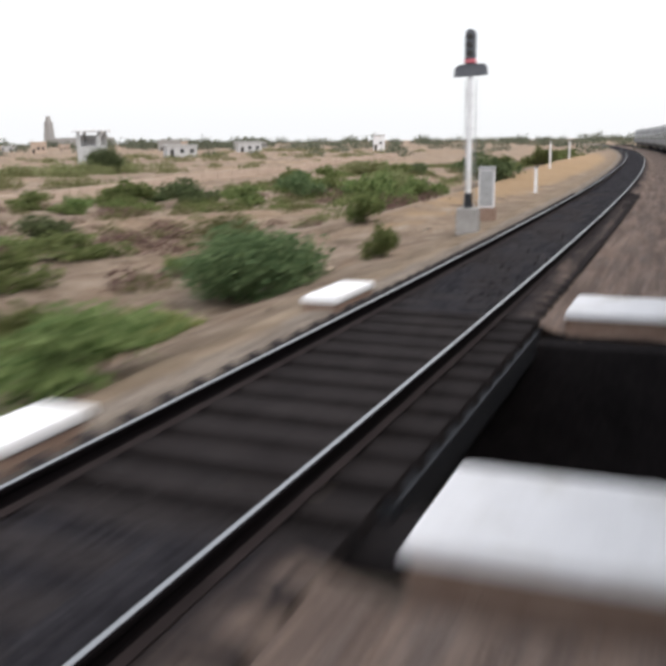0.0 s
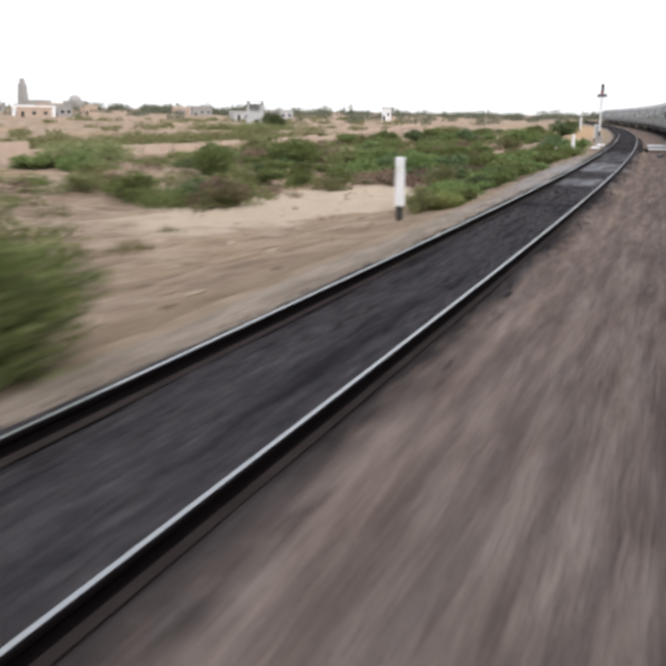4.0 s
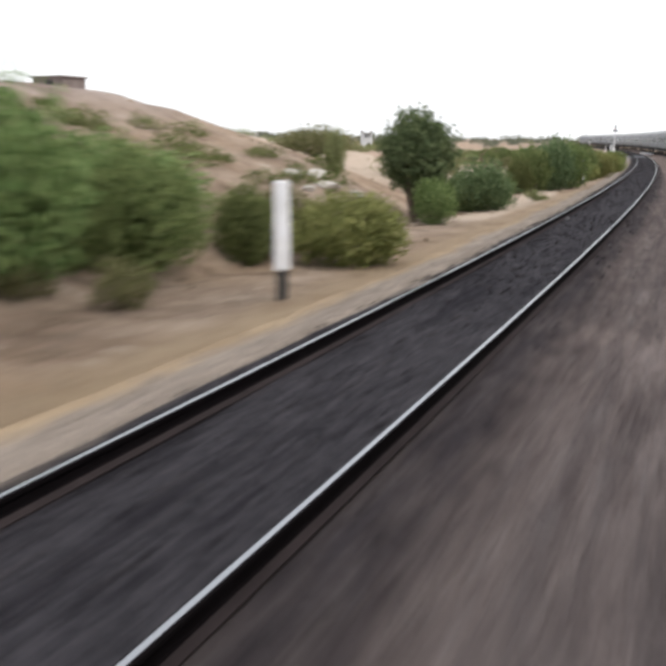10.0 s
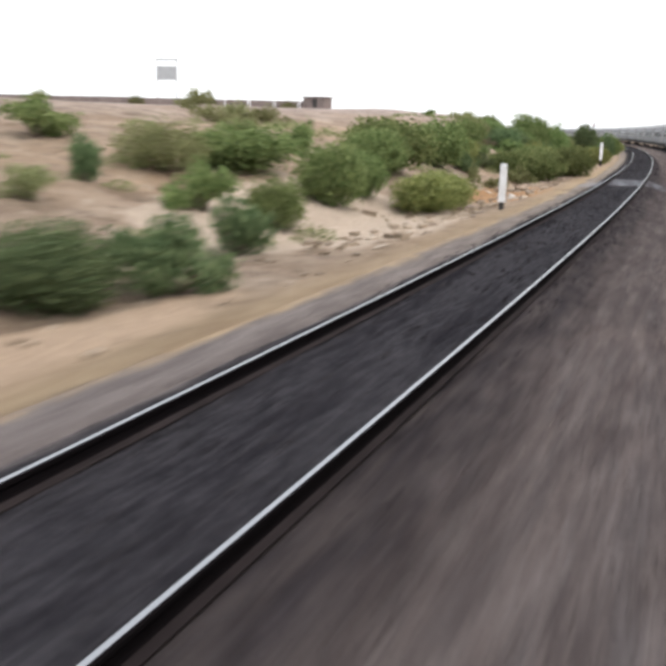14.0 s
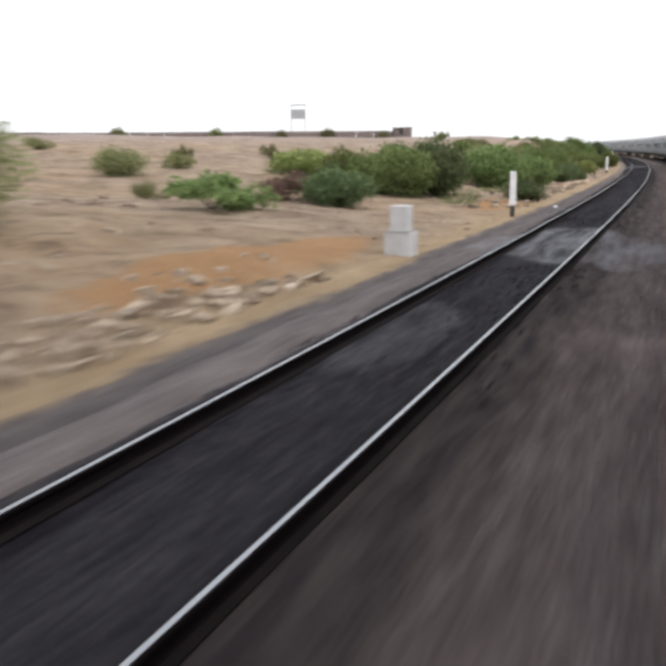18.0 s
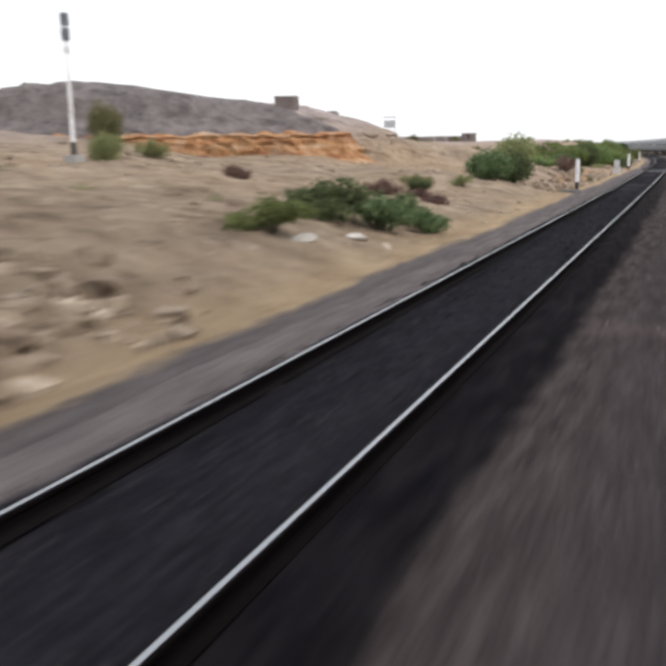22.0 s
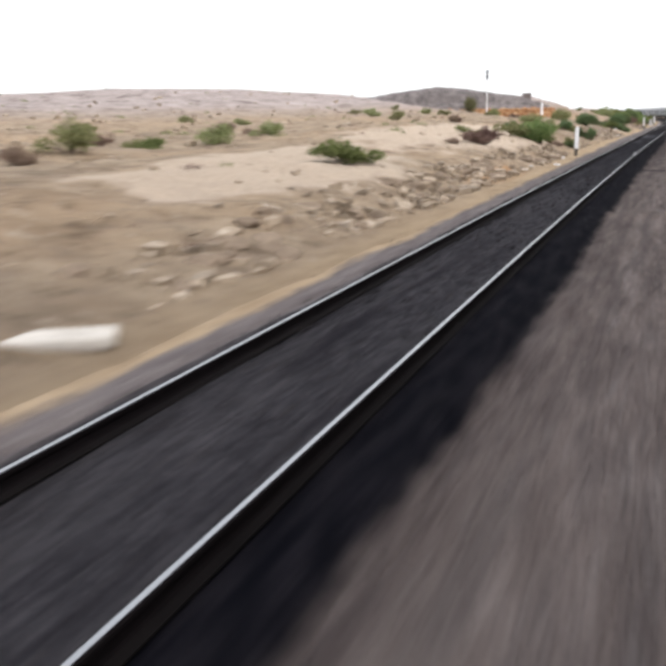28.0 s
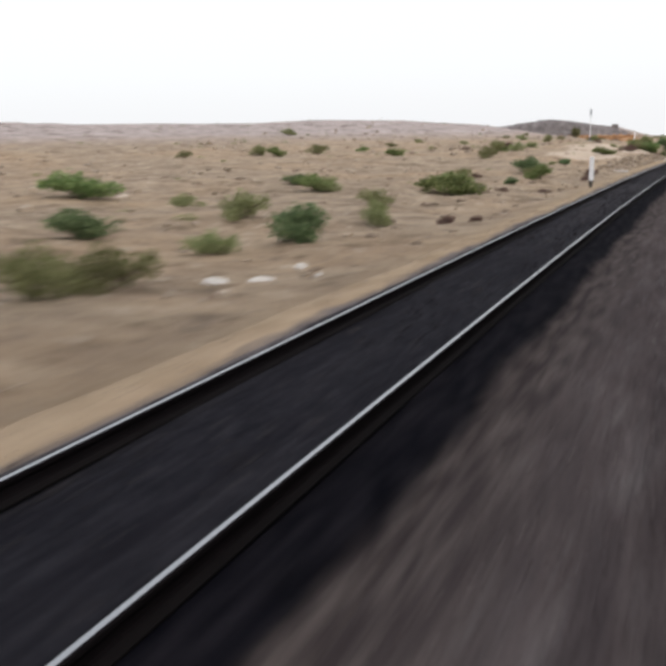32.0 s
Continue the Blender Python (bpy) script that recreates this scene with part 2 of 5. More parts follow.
def soil_material():
    m, t, b = tree_of("dry_soil")
    P, N = lane(t)
    far, height = along(t, -330, -180)
    big, mid, fine, patches = grain(t, .09, 5), grain(t, .55, 6, .65), grain(t, 7.0, 6), grain(t, 1.3, 7, .7)
    pink = ramp(t, mid, [(.28, (.185, .132, .096)), (.5, (.335, .257, .196)), (.72, (.51, .415, .335))])
    ochre = ramp(t, mid, [(.28, (.165, .124, .088)), (.45, (.295, .230, .168)), (.58, (.375, .297, .215)), (.74, (.52, .43, .335))])
    col = mixed(t, far, ochre, pink)
    col = mixed(t, ramp(t, big, [(.45, (0, 0, 0)), (.68, (.5, .5, .5))]), col, (.43, .30, .185))
    col = mixed(t, ramp(t, patches, [(.55, (0, 0, 0)), (.64, (.7, .7, .7))]), col, (.21, .165, .13))
    col = mixed(t, ramp(t, patches, [(.34, (.65, .65, .65)), (.42, (0, 0, 0))]), col, (.54, .46, .37))
    mottle = ramp(t, grain(t, .75, 8, .72), [(.36, (.52, .50, .48)), (.47, (.95, .95, .95)), (.6, (1.0, 1.0, 1.0)), (.7, (1.0, .97, .93))])
    col = mixed(t, 1.0, col, mottle, 'MULTIPLY')
    for p, n, rp, rn in ((88, 5.4, 62, 2.6),):
        col = blot(t, P, N, col, p, n, rp, rn, (.46, .315, .18))
    for p, n, rp, rn in ((-190, 4.9, 7, 2.0), (-303, 4.5, 7, 1.3), (-257, 4.7, 6, 1.5), (-429, 4.0, 5.5, 1.2), (-283, 5.2, 7, 1.3)):
        col = blot(t, P, N, col, p, n, rp, rn, (.40, .225, .105))
    for p, n, rp, rn in ((-210, 7.4, 8, 3.2), (-33, 10.6, 12, 4.6), (-98, 16, 11, 9.5), (-123, 14, 12, 6.5), (-60, 19, 11, 11), (-127, 4.3, 14, 1.2), (-410, 10, 17, 5.5), (-440, 9, 10, 4), (-208, 5.0, 7, 1.7)):
        col = blot(t, P, N, col, p, n, rp, rn, (.58, .48, .385))
    for p, n, rp, rn in ((-229, 4.3, 10, 1.5),):
        col = blot(t, P, N, col, p, n, rp, rn, (.60, .45, .325))
    up = between(t, height, 2.0, 5.0)
    rock = ramp(t, grain(t, .35, 7, .7), [(.36, (.15, .126, .120)), (.46, (.33, .285, .272)), (.7, (.50, .435, .42))])
    col = mixed(t, up, col, rock)
    col = mixed(t, ramp(t, fine, [(.35, (.3, .3, .3)), (.65, (0, 0, 0))]), col, (.17, .125, .09))
    col = mixed(t, between(t, N, -7.0, -8.5), verge(t, P, N, col), col)
    t.links.new(col, b.inputs["Base Color"])
    b.inputs["Roughness"].default_value = .95
    bumped(t, b, grain(t, 1.6, 10, .75), 1.0, .26)
    return m


def bed_material():
    """Ballast, grading into trampled earth on one side and gravel on the other."""
    m, t, b = tree_of("track_bed")
    b.inputs["Specular IOR Level"].default_value = .015
    P, N = lane(t)
    v = t.nodes.new("ShaderNodeTexVoronoi")
    v.inputs["Scale"].default_value = 17
    g = t.nodes.new("ShaderNodeNewGeometry")
    t.links.new(g.outputs["Position"], v.inputs["Vector"])
    tone = t.nodes.new("ShaderNodeSeparateXYZ")
    t.links.new(v.outputs["Color"], tone.inputs[0])
    dark = ramp(t, tone.outputs[0], [(.0, (.007, .007, .009)), (.55, (.019, .0185, .0225)), (1, (.040, .038, .045))])
    pale = ramp(t, tone.outputs[0], [(.0, (.024, .0225, .025)), (.55, (.055, .0515, .056)), (1, (.105, .098, .105))])
    stones = mixed(t, by_place(t, P, [(-530, .0), (-485, .35), (-434, .2), (-401, 0), (-332, .0), (-312, .14), (-275, .25), (-200, .35), (-90, .6), (-50, .6), (-22, .95), (-7, 1), (0, .2), (8, .1), (20, .25), (60, .3)]), dark, pale)
    lighter = ramp(t, streaks(t, P, N, .13, 1.6, 4), [(.45, (0, 0, 0)), (.68, (.55, .55, .55))])
    lighter = calc(t, 'MULTIPLY', lighter, by_place(t, P, [(-600, .25), (-518, .3), (-485, .9), (-434, .5), (-401, .2), (-310, .2), (-200, .55), (60, .5)]))
    stones = mixed(t, lighter, stones, (.066, .062, .067))
    stones = mixed(t, ramp(t, streaks(t, P, N, .2, 2.4, 5), [(.5, (0, 0, 0)), (.68, (.8, .8, .8))]), stones, (.012, .011, .014))
    stones = mixed(t, by_place(t, P, [(-600, .45), (-520, .35), (-500, .1), (-440, .05), (-401, .32), (-320, .3), (-290, .15), (-250, 0)]), stones, (.005, .0055, .009))
    mid, fine = streaks(t, P, N, .5, 2.6, 6, .65), grain(t, 11.0, 6, .7)
    light = ramp(t, mid, [(.3, (.24, .188, .165)), (.5, (.40, .328, .290)), (.7, (.52, .44, .395))])
    dim = ramp(t, mid, [(.3, (.056, .043, .047)), (.5, (.102, .080, .082)), (.7, (.155, .129, .132))])
    dirt = mixed(t, by_place(t, P, [(-600, .12), (-518, .17), (-490, .34), (-434, .75), (-412, .45), (-398, .08), (-334, .06), (-300, .14), (-260, .3), (-238, .55), (-212, .52), (-184, .2), (-155, .62), (-134, .62), (-115, .6), (-98, .9), (-70, .95), (60, .9)]), dim, light)
    red = by_place(t, P, [(-95, 0), (-40, .35), (0, .5), (60, .5)])
    dirt = mixed(t, red, dirt, (.36, .25, .185))
    dirt = mixed(t, ramp(t, streaks(t, P, N, .3, 4.0, 6), [(.42, (.45, .45, .45)), (.58, (0, 0, 0))]), dirt, (.075, .062, .064))
    dirt = mixed(t, ramp(t, streaks(t, P, N, .6, 5.0, 5), [(.56, (0, 0, 0)), (.74, (.4, .4, .4))]), dirt, (.33, .30, .29))
    dirt = mixed(t, ramp(t, fine, [(.42, (.4, .4, .4)), (.6, (0, 0, 0))]), dirt, (.055, .047, .048))
    x = frayed(t, P, N)
    edge = between(t, calc(t, 'SUBTRACT', x, by_place(t, P, [(-170, 0), (-70, .3), (60, .38)])), -1.2, -1.85)
    col = mixed(t, edge, stones, dirt)
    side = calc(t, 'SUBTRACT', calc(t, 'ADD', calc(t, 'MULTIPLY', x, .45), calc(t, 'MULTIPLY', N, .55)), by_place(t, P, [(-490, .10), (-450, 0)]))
    # darker brown earth right of the rail, fading outwards
    dark_fringe = calc(t, 'MULTIPLY', calc(t, 'MULTIPLY', between(t, side, -2.9, -1.75), between(t, N, -.80, -.92)), by_place(t, P, [(-530, 1), (-500, .85), (-450, .55), (-425, .5), (-400, .9), (-350, .7), (-250, .5), (-150, .4), (-60, .2), (0, .1)]))
    col = mixed(t, dark_fringe, col, ramp(t, streaks(t, P, N, .8, 5, 5), [(.4, (.052, .042, .042)), (.65, (.13, .108, .10))]))
    # near-black strip close to the right rail, strongest below p -430
    dark_band = calc(t, 'MULTIPLY', calc(t, 'MULTIPLY', between(t, side, -1.68, -1.46), between(t, N, -.80, -.92)), by_place(t, P, [(-430, .97), (-350, .85), (-310, .45), (-270, .0)]))
    col = mixed(t, dark_band, col, ramp(t, streaks(t, P, N, 1.2, 6, 5), [(.4, (.002, .0025, .005)), (.7, (.014, .013, .017))]))
    for p, n, rp, rn in ((-423.3, -2.1, .55, .9), (-41.3, .2, .5, 1.3), (-3.9, .3, .8, 1.1)):
        col = blot(t, P, N, col, p, n, rp, rn, (.02, .018, .022))
    col = mixed(t, between(t, x, 1.3, 1.7), col, verge(t, P, N, None))
    dust = mixed(t, ramp(t, streaks(t, P, N, .35, 2.2, 5, .65), [(.36, (.1, .1, .1)), (.66, (.95, .95, .95))]), col, (.27, .276, .30))
    for p, n, rp, rn, amount in ((-21, .9, 4.0, 2.0, 1.0), (-32, .5, 2.0, 1.9, .9), (-9, .2, 8.0, 1.6, .45), (-23.4, .1, 2.2, 1.7, .75), (-183.8, .2, 2.6, 2.2, .9), (-186.2, .1, 1.6, 2.9, .95), (-276.2, -.4, 4.6, 2.6, .8), (-368.6, .7, 4.4, 1.5, .55),
                                 (-374, -2.0, 1.6, .8, .6), (-386, .8, 3.0, .8, .4), (-289, .5, 2.6, .8, .25), (-309, .3, 3.0, .9, .2), (-314.5, .4, 1.4, .8, .3)):
        col = blot(t, P, N, col, p, n, rp, rn, mixed(t, amount, col, dust))
    t.links.new(col, b.inputs["Base Color"])
    b.inputs["Roughness"].default_value = .85
    h = calc(t, 'ADD', v.outputs["Distance"], calc(t, 'MULTIPLY', fine, .8))
    bumped(t, b, h, 1.0, .04)
    return m


def leaf_material(name, low, high):
    m, t, b = tree_of(name)
    o = t.nodes.new("ShaderNodeObjectInfo")
    g = t.nodes.new("ShaderNodeNewGeometry")
    a = ramp(t, g.outputs["Random Per Island"], [(0, low), (1, high)])
    c = t.nodes.new("ShaderNodeHueSaturation")
    r = t.nodes.new("ShaderNodeMapRange")
    r.inputs["To Min"].default_value, r.inputs["To Max"].default_value = .7, 1.3
    t.links.new(o.outputs["Random"], r.inputs["Value"])
    t.links.new(r.outputs[0], c.inputs["Value"])
    r2 = t.nodes.new("ShaderNodeMapRange")
    r2.inputs["To Min"].default_value, r2.inputs["To Max"].default_value = .47, .52
    t.links.new(o.outputs["Random"], r2.inputs["Value"])
    t.links.new(r2.outputs[0], c.inputs["Hue"])
    t.links.new(a, c.inputs["Color"])
    t.links.new(c.outputs[0], b.inputs["Base Color"])
    b.inputs["Roughness"].default_value = .7
    thin = t.nodes.new("ShaderNodeBsdfTranslucent")
    t.links.new(c.outputs[0], thin.inputs[0])
    mx = t.nodes.new("ShaderNodeMixShader")
    mx.inputs[0].default_value = .45
    t.links.new(b.outputs[0], mx.inputs[1])
    t.links.new(thin.outputs[0], mx.inputs[2])
    t.links.new(mx.outputs[0], [n_ for n_ in t.nodes if n_.type == 'OUTPUT_MATERIAL'][0].inputs[0])
    return m


SOIL, BED = soil_material(), bed_material()


STONE, _t, _b = tree_of("loose_stones")
_g = _t.nodes.new("ShaderNodeNewGeometry")
_t.links.new(ramp(_t, _g.outputs["Random Per Island"], [(0, (.012, .011, .013)), (.75, (.036, .033, .035)), (1, (.062, .056, .057))]), _b.inputs["Base Color"])
_b.inputs["Roughness"].default_value, _b.inputs["Specular IOR Level"].default_value = .9, 0
PEBBLE, _t, _b = tree_of("dusty_pebbles")
_g = _t.nodes.new("ShaderNodeNewGeometry")
_t.links.new(ramp(_t, _g.outputs["Random Per Island"], [(0, (.05, .042, .04)), (.7, (.13, .108, .098)), (1, (.27, .235, .215))]), _b.inputs["Base Color"])
RUBBLE, _t, _b = tree_of("tan_rubble")
_g = _t.nodes.new("ShaderNodeNewGeometry")
_t.links.new(mixed(_t, .35, ramp(_t, _g.outputs["Random Per Island"], [(0, (.14, .108, .080)), (.45, (.27, .21, .152)), (.85, (.38, .305, .225)), (1, (.52, .44, .36))]),
                   ramp(_t, grain(_t, 9, 5), [(.3, (.18, .14, .105)), (.7, (.46, .38, .29))])), _b.inputs["Base Color"])
bumped(_t, _b, grain(_t, 14, 6), .9, .04)
# web and head sides take a near-black tone, far darker than plain rust
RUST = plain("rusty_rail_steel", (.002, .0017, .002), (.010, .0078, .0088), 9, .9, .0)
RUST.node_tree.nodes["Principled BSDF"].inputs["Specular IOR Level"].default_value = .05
# foot and fastenings carry brown brake dust, with shade painted in below y -330
DUSTY_SHADED, _t, _b = tree_of("dusty_shaded_rail_foot")
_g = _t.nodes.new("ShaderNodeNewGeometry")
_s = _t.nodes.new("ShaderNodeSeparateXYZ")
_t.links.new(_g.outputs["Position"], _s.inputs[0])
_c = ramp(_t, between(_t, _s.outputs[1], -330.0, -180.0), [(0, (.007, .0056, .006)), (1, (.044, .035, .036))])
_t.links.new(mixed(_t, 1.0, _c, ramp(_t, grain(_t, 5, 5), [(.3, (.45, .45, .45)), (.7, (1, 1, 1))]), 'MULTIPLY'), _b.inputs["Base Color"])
_b.inputs["Roughness"].default_value = .9
bumped(_t, _b, grain(_t, 40, 4), .5, .01)
HEAD = plain("polished_rail_head", (.30, .305, .315), (.40, .40, .41), 14, .24, 1.0, .06, .001)
CONCRETE = plain("grey_concrete", (.25, .24, .23), (.42, .41, .40), 2.5, .9)
CONCRETE_PALE = plain("pale_concrete", (.42, .42, .42), (.62, .62, .63), 3, .9)
WHITEWASH = plain("white_paint", (.74, .74, .76), (.90, .90, .92), 3.0, .7, spots=(.66, .65, .63))
GREYSLAB = plain("weathered_grey_concrete", (.13, .13, .135), (.24, .24, .245), 3, .9)
TAR = plain("black_base_paint", (.02, .02, .02), (.06, .055, .05), 8, .7)
BLACK = plain("matt_black_steel", (.012, .014, .018), (.035, .038, .045), 10, .55, .2)
# black signal steel, with sky glare and haze put into its colour
GLAREGREY = plain("glare_lifted_blue_grey", (.085, .092, .108), (.15, .158, .178), 8, .6)
GREYSTEEL = plain("grey_painted_steel", (.30, .31, .32), (.48, .49, .50), 6, .5, .2)
TIMBER = plain("tarred_timber", (.018, .015, .016), (.045, .039, .039), 3, .85)
BRICK = plain("dusty_brick", (.20, .13, .10), (.34, .25, .20), 4, .9)
MUDWALL = plain("mud_plaster", (.40, .31, .25), (.56, .45, .37), 1.4, .95, bump=.5, depth=.02)
DARKWALL = plain("weathered_dark_masonry", (.13, .105, .10), (.24, .20, .185), 1.4, .95)
ROCK = plain("grey_tan_rock", (.11, .082, .062), (.30, .235, .178), 1.3, .95, bump=.9, depth=.05)
ROCKDARK = plain("dark_cap_rock", (.075, .066, .067), (.30, .266, .258), .9, .95, bump=1, depth=.25)
REDCLIFF, _t, _b = tree_of("orange_earth_cliff")
_g = _t.nodes.new("ShaderNodeNewGeometry")
_m = _t.nodes.new("ShaderNodeMapping")
_m.inputs["Scale"].default_value = (.35, .35, 2.6)
_t.links.new(_g.outputs["Position"], _m.inputs["Vector"])
_c = mixed(_t, .45, ramp(_t, grain(_t, 1.0, 6, .65, _m.outputs[0]), [(.32, (.11, .05, .028)), (.44, (.34, .155, .072)), (.56, (.48, .28, .14)), (.68, (.54, .43, .32))]),
           ramp(_t, grain(_t, 1.3, 7, .7), [(.40, (.12, .06, .035)), (.5, (.41, .22, .108)), (.62, (.50, .39, .28))]))
_t.links.new(_c, _b.inputs["Base Color"])
bumped(_t, _b, grain(_t, 2.0, 8, .7), 1.0, .2)
PALEROCK = plain("pale_limestone", (.34, .315, .285), (.56, .53, .49), 2.5, .9)
COACH = plain("faded_grey_coach_paint", (.12, .125, .135), (.20, .205, .215), 1.0, .5, .1, .05, .002)
COACHROOF = plain("dusty_coach_roof", (.28, .28, .28), (.38, .38, .38), 1.0, .7)
PANE, _t, _b = tree_of("dark_window_glass")
_b.inputs["Base Color"].default_value, _b.inputs["Roughness"].default_value = (.03, .035, .04, 1), .12
_b.inputs["Specular IOR Level"].default_value = .5
REDLENS = plain("red_signal_band", (.55, .10, .14), (.72, .20, .24), 6, .5)
GREEN = leaf_material("acacia_leaves", (.086, .126, .042), (.24, .285, .118))
OLIVE = leaf_material("olive_scrub_leaves", (.130, .146, .060), (.28, .285, .145))
YELLOWGREEN = leaf_material("yellow_green_leaves", (.128, .158, .048), (.335, .35, .14))
DARKGREEN = leaf_material("dark_bush_leaves", (.064, .100, .046), (.180, .226, .110))
DRY = leaf_material("dry_brown_twigs", (.115, .074, .058), (.27, .195, .158))
# leaf tones paled towards grey, so distance haze sits in the colour
FARGREEN = leaf_material("haze_greyed_tree_leaves", (.12, .14, .10), (.24, .26, .19))
BARK = plain("grey_bark", (.08, .06, .05), (.18, .14, .11), 8, .9)


# ---- mesh helpers ----
def mesh_of(name, verts, faces, mats, idx=None, smooth=False, lanes=None):
    me = bpy.data.meshes.new(name)
    me.from_pydata([tuple(v) for v in verts], [], [tuple(f) for f in faces])
    for m in (mats if isinstance(mats, (list, tuple)) else [mats]):
        me.materials.append(m)
    if idx is not None:
        me.polygons.foreach_set("material_index", idx)
    if smooth:
        me.polygons.foreach_set("use_smooth", [True] * len(me.polygons))
    if lanes is not None:
        # each corner carries its place along the line
        at_vert = np.zeros(len(me.loops), np.int32)
        me.loops.foreach_get("vertex_index", at_vert)
        me.uv_layers.new(name="lane").data.foreach_set("uv", np.asarray(lanes, np.float32)[at_vert].ravel())
    me.update()
    return me


def part(name, bm, material, parent, label="", place=None):
    """Links a bmesh or a mesh as one part of a thing."""
    if isinstance(bm, bmesh.types.BMesh):
        me = bpy.data.meshes.new(name)
        bm.to_mesh(me)
        bm.free()
        me.materials.append(material)
    else:
        me = bm
    ob = new(name, me)
    ob.parent = parent
    if place is not None:
        ob.matrix_basis = place
    return tagged(ob, label)


def thing(name, label, category, place=None, group="", kind=""):
    ob = new(name)
    ob.empty_display_size = .2
    if place is not None:
        ob.matrix_basis = place
    return tagged(ob, label, category, group, kind)


def box(sx, sy, sz, z0=0.0, bevel=.02, taper=1.0, at_xy=(0, 0)):
    bm = bmesh.new()
    bmesh.ops.create_cube(bm, size=1)
    for v in bm.verts:
        k = taper if v.co.z > 0 else 1.0
        v.co = Vector((v.co.x * sx * k + at_xy[0], v.co.y * sy * k + at_xy[1], (v.co.z + .5) * sz + z0))
    if bevel:
        bmesh.ops.bevel(bm, geom=bm.edges[:], offset=bevel, segments=2, affect='EDGES', profile=.6)
    return bm


def rod(r0, r1, h, z0=0.0, n=10, at_xy=(0, 0)):
    bm = bmesh.new()
    bmesh.ops.create_cone(bm, cap_ends=True, segments=n, radius1=r0, radius2=r1, depth=h)
    bmesh.ops.translate(bm, verts=bm.verts[:], vec=(at_xy[0], at_xy[1], z0 + h / 2))
    return bm


def rod_between(a, b, r0, r1, n=6):
    a, b = Vector(a), Vector(b)
    bm = bmesh.new()
    bmesh.ops.create_cone(bm, cap_ends=True, segments=n, radius1=r0, radius2=r1, depth=(b - a).length)
    q = (b - a).to_track_quat('Z', 'Y').to_matrix().to_4x4()
    bmesh.ops.transform(bm, matrix=Matrix.Translation((a + b) / 2) @ q, verts=bm.verts[:])
    return bm


def joined(*bms):
    out = bmesh.new()
    for b in bms:
        me = bpy.data.meshes.new("joining")
        b.to_mesh(me)
        b.free()
        out.from_mesh(me)
        bpy.data.meshes.remove(me)
    return out


def strip(name, ps, prof, mats, idx=None, label="", category="", smooth=False, kind="structure", tilt=True, centre=0.0, wobble=0.0, closed=False):
    """A profile of (n, z) swept along the line."""
    verts, faces, mi, lanes = [], [], [], []
    k = len(prof)
    for p in ps:
        c = float(cant(p)) if tilt else 0.0
        for j, (n, z) in enumerate(prof):
            w = wobble * noise.noise(Vector((p * .6, n * 3, 1.5))) if wobble else 0.0
            x, y = spot(p, centre + n)
            verts.append((float(x), float(y), z - n * c + w))
            lanes.append((p, n if centre == 0 else -n))
    for i in range(len(ps) - 1):
        for j in range(k if closed else k - 1):
            a, b = i * k + j, i * k + (j + 1) % k
            faces.append((a, b, b + k, a + k))
            if idx:
                mi.append(idx[j])
    me = mesh_of(name, verts, faces, mats, mi if idx else None, smooth, lanes)
    return tagged(new(name, me), label, category, kind=kind)


# ---- ground: one sheet to the horizon ----
def ground():
    ps = np.concatenate([[-4200, -3000, -2000, -1400, -1000, -800, -700], np.arange(-640, -560, 5.0), np.arange(-560, -226, .6), np.arange(-226, 4, 1.0), np.arange(4, 16, .5), np.arange(16, 120, 1.25),
                         np.arange(120, 300, 4.0), [320, 360, 420, 520, 700, 1000, 1400, 2000, 3000, 4200]])
    right = [-4200, -3000, -1800, -900, -400, -200, -100, -50, -30, -20, -14, -9.5, -7, -4, -2, 0, 1.5]
    left = [2.2, 2.6, 3.0, 3.3, 3.6, 3.9, 4.2, 4.5, 4.8, 5.1, 5.4, 5.7, 6, 6.4, 6.8, 7.2, 7.6, 8, 8.5, 9, 9.5, 10, 10.6, 11.2, 12, 13, 14, 15, 16, 17, 18, 20, 22, 24, 27, 30, 34, 38, 42, 47, 52, 58, 64, 70, 78, 86, 95, 105, 120,
            140, 170, 210, 270, 350, 500, 700, 1000, 1500, 2200, 3200, 4200]
    ns = np.array(right + left)
    verts, lanes = [], []
    for p in ps:
        inner = np.clip(ns, -120, 120)
        x, y = spot(np.full(len(ns), p), inner)
        over = ns - inner
        a = math.pi + float(np.interp(p, [-700, 420], [.65, -.75]))
        x, y = x + over * np.cos(a), y + over * np.sin(a)
        for i, n in enumerate(ns):
            if n > 2:
                z = ground_z(p, min(n, 120.0)) + (max(0.0, lumps(x[i], y[i], 300)) * min(6.0, (n - 120) * .02) if n > 120 else 0)
            elif n < -8:
                z = float(relief(p, n))
            else:
                z = -.60
            if 6.1 < p < 11.7 and -16 < n < 1.6:
                z = -4.2
            verts.append((float(x[i]), float(y[i]), z))
            lanes.append((p, n))
    k = len(ns)
    faces = [(i * k + j, i * k + j + 1, (i + 1) * k + j + 1, (i + 1) * k + j) for i in range(len(ps) - 1) for j in range(k - 1)]
    me = mesh_of("ground", verts, [f[::-1] for f in faces], SOIL, None, True, lanes)
    tagged(new("ground", me), "dry tan scrubland soil rising to bare hills", "ground", kind="structure")


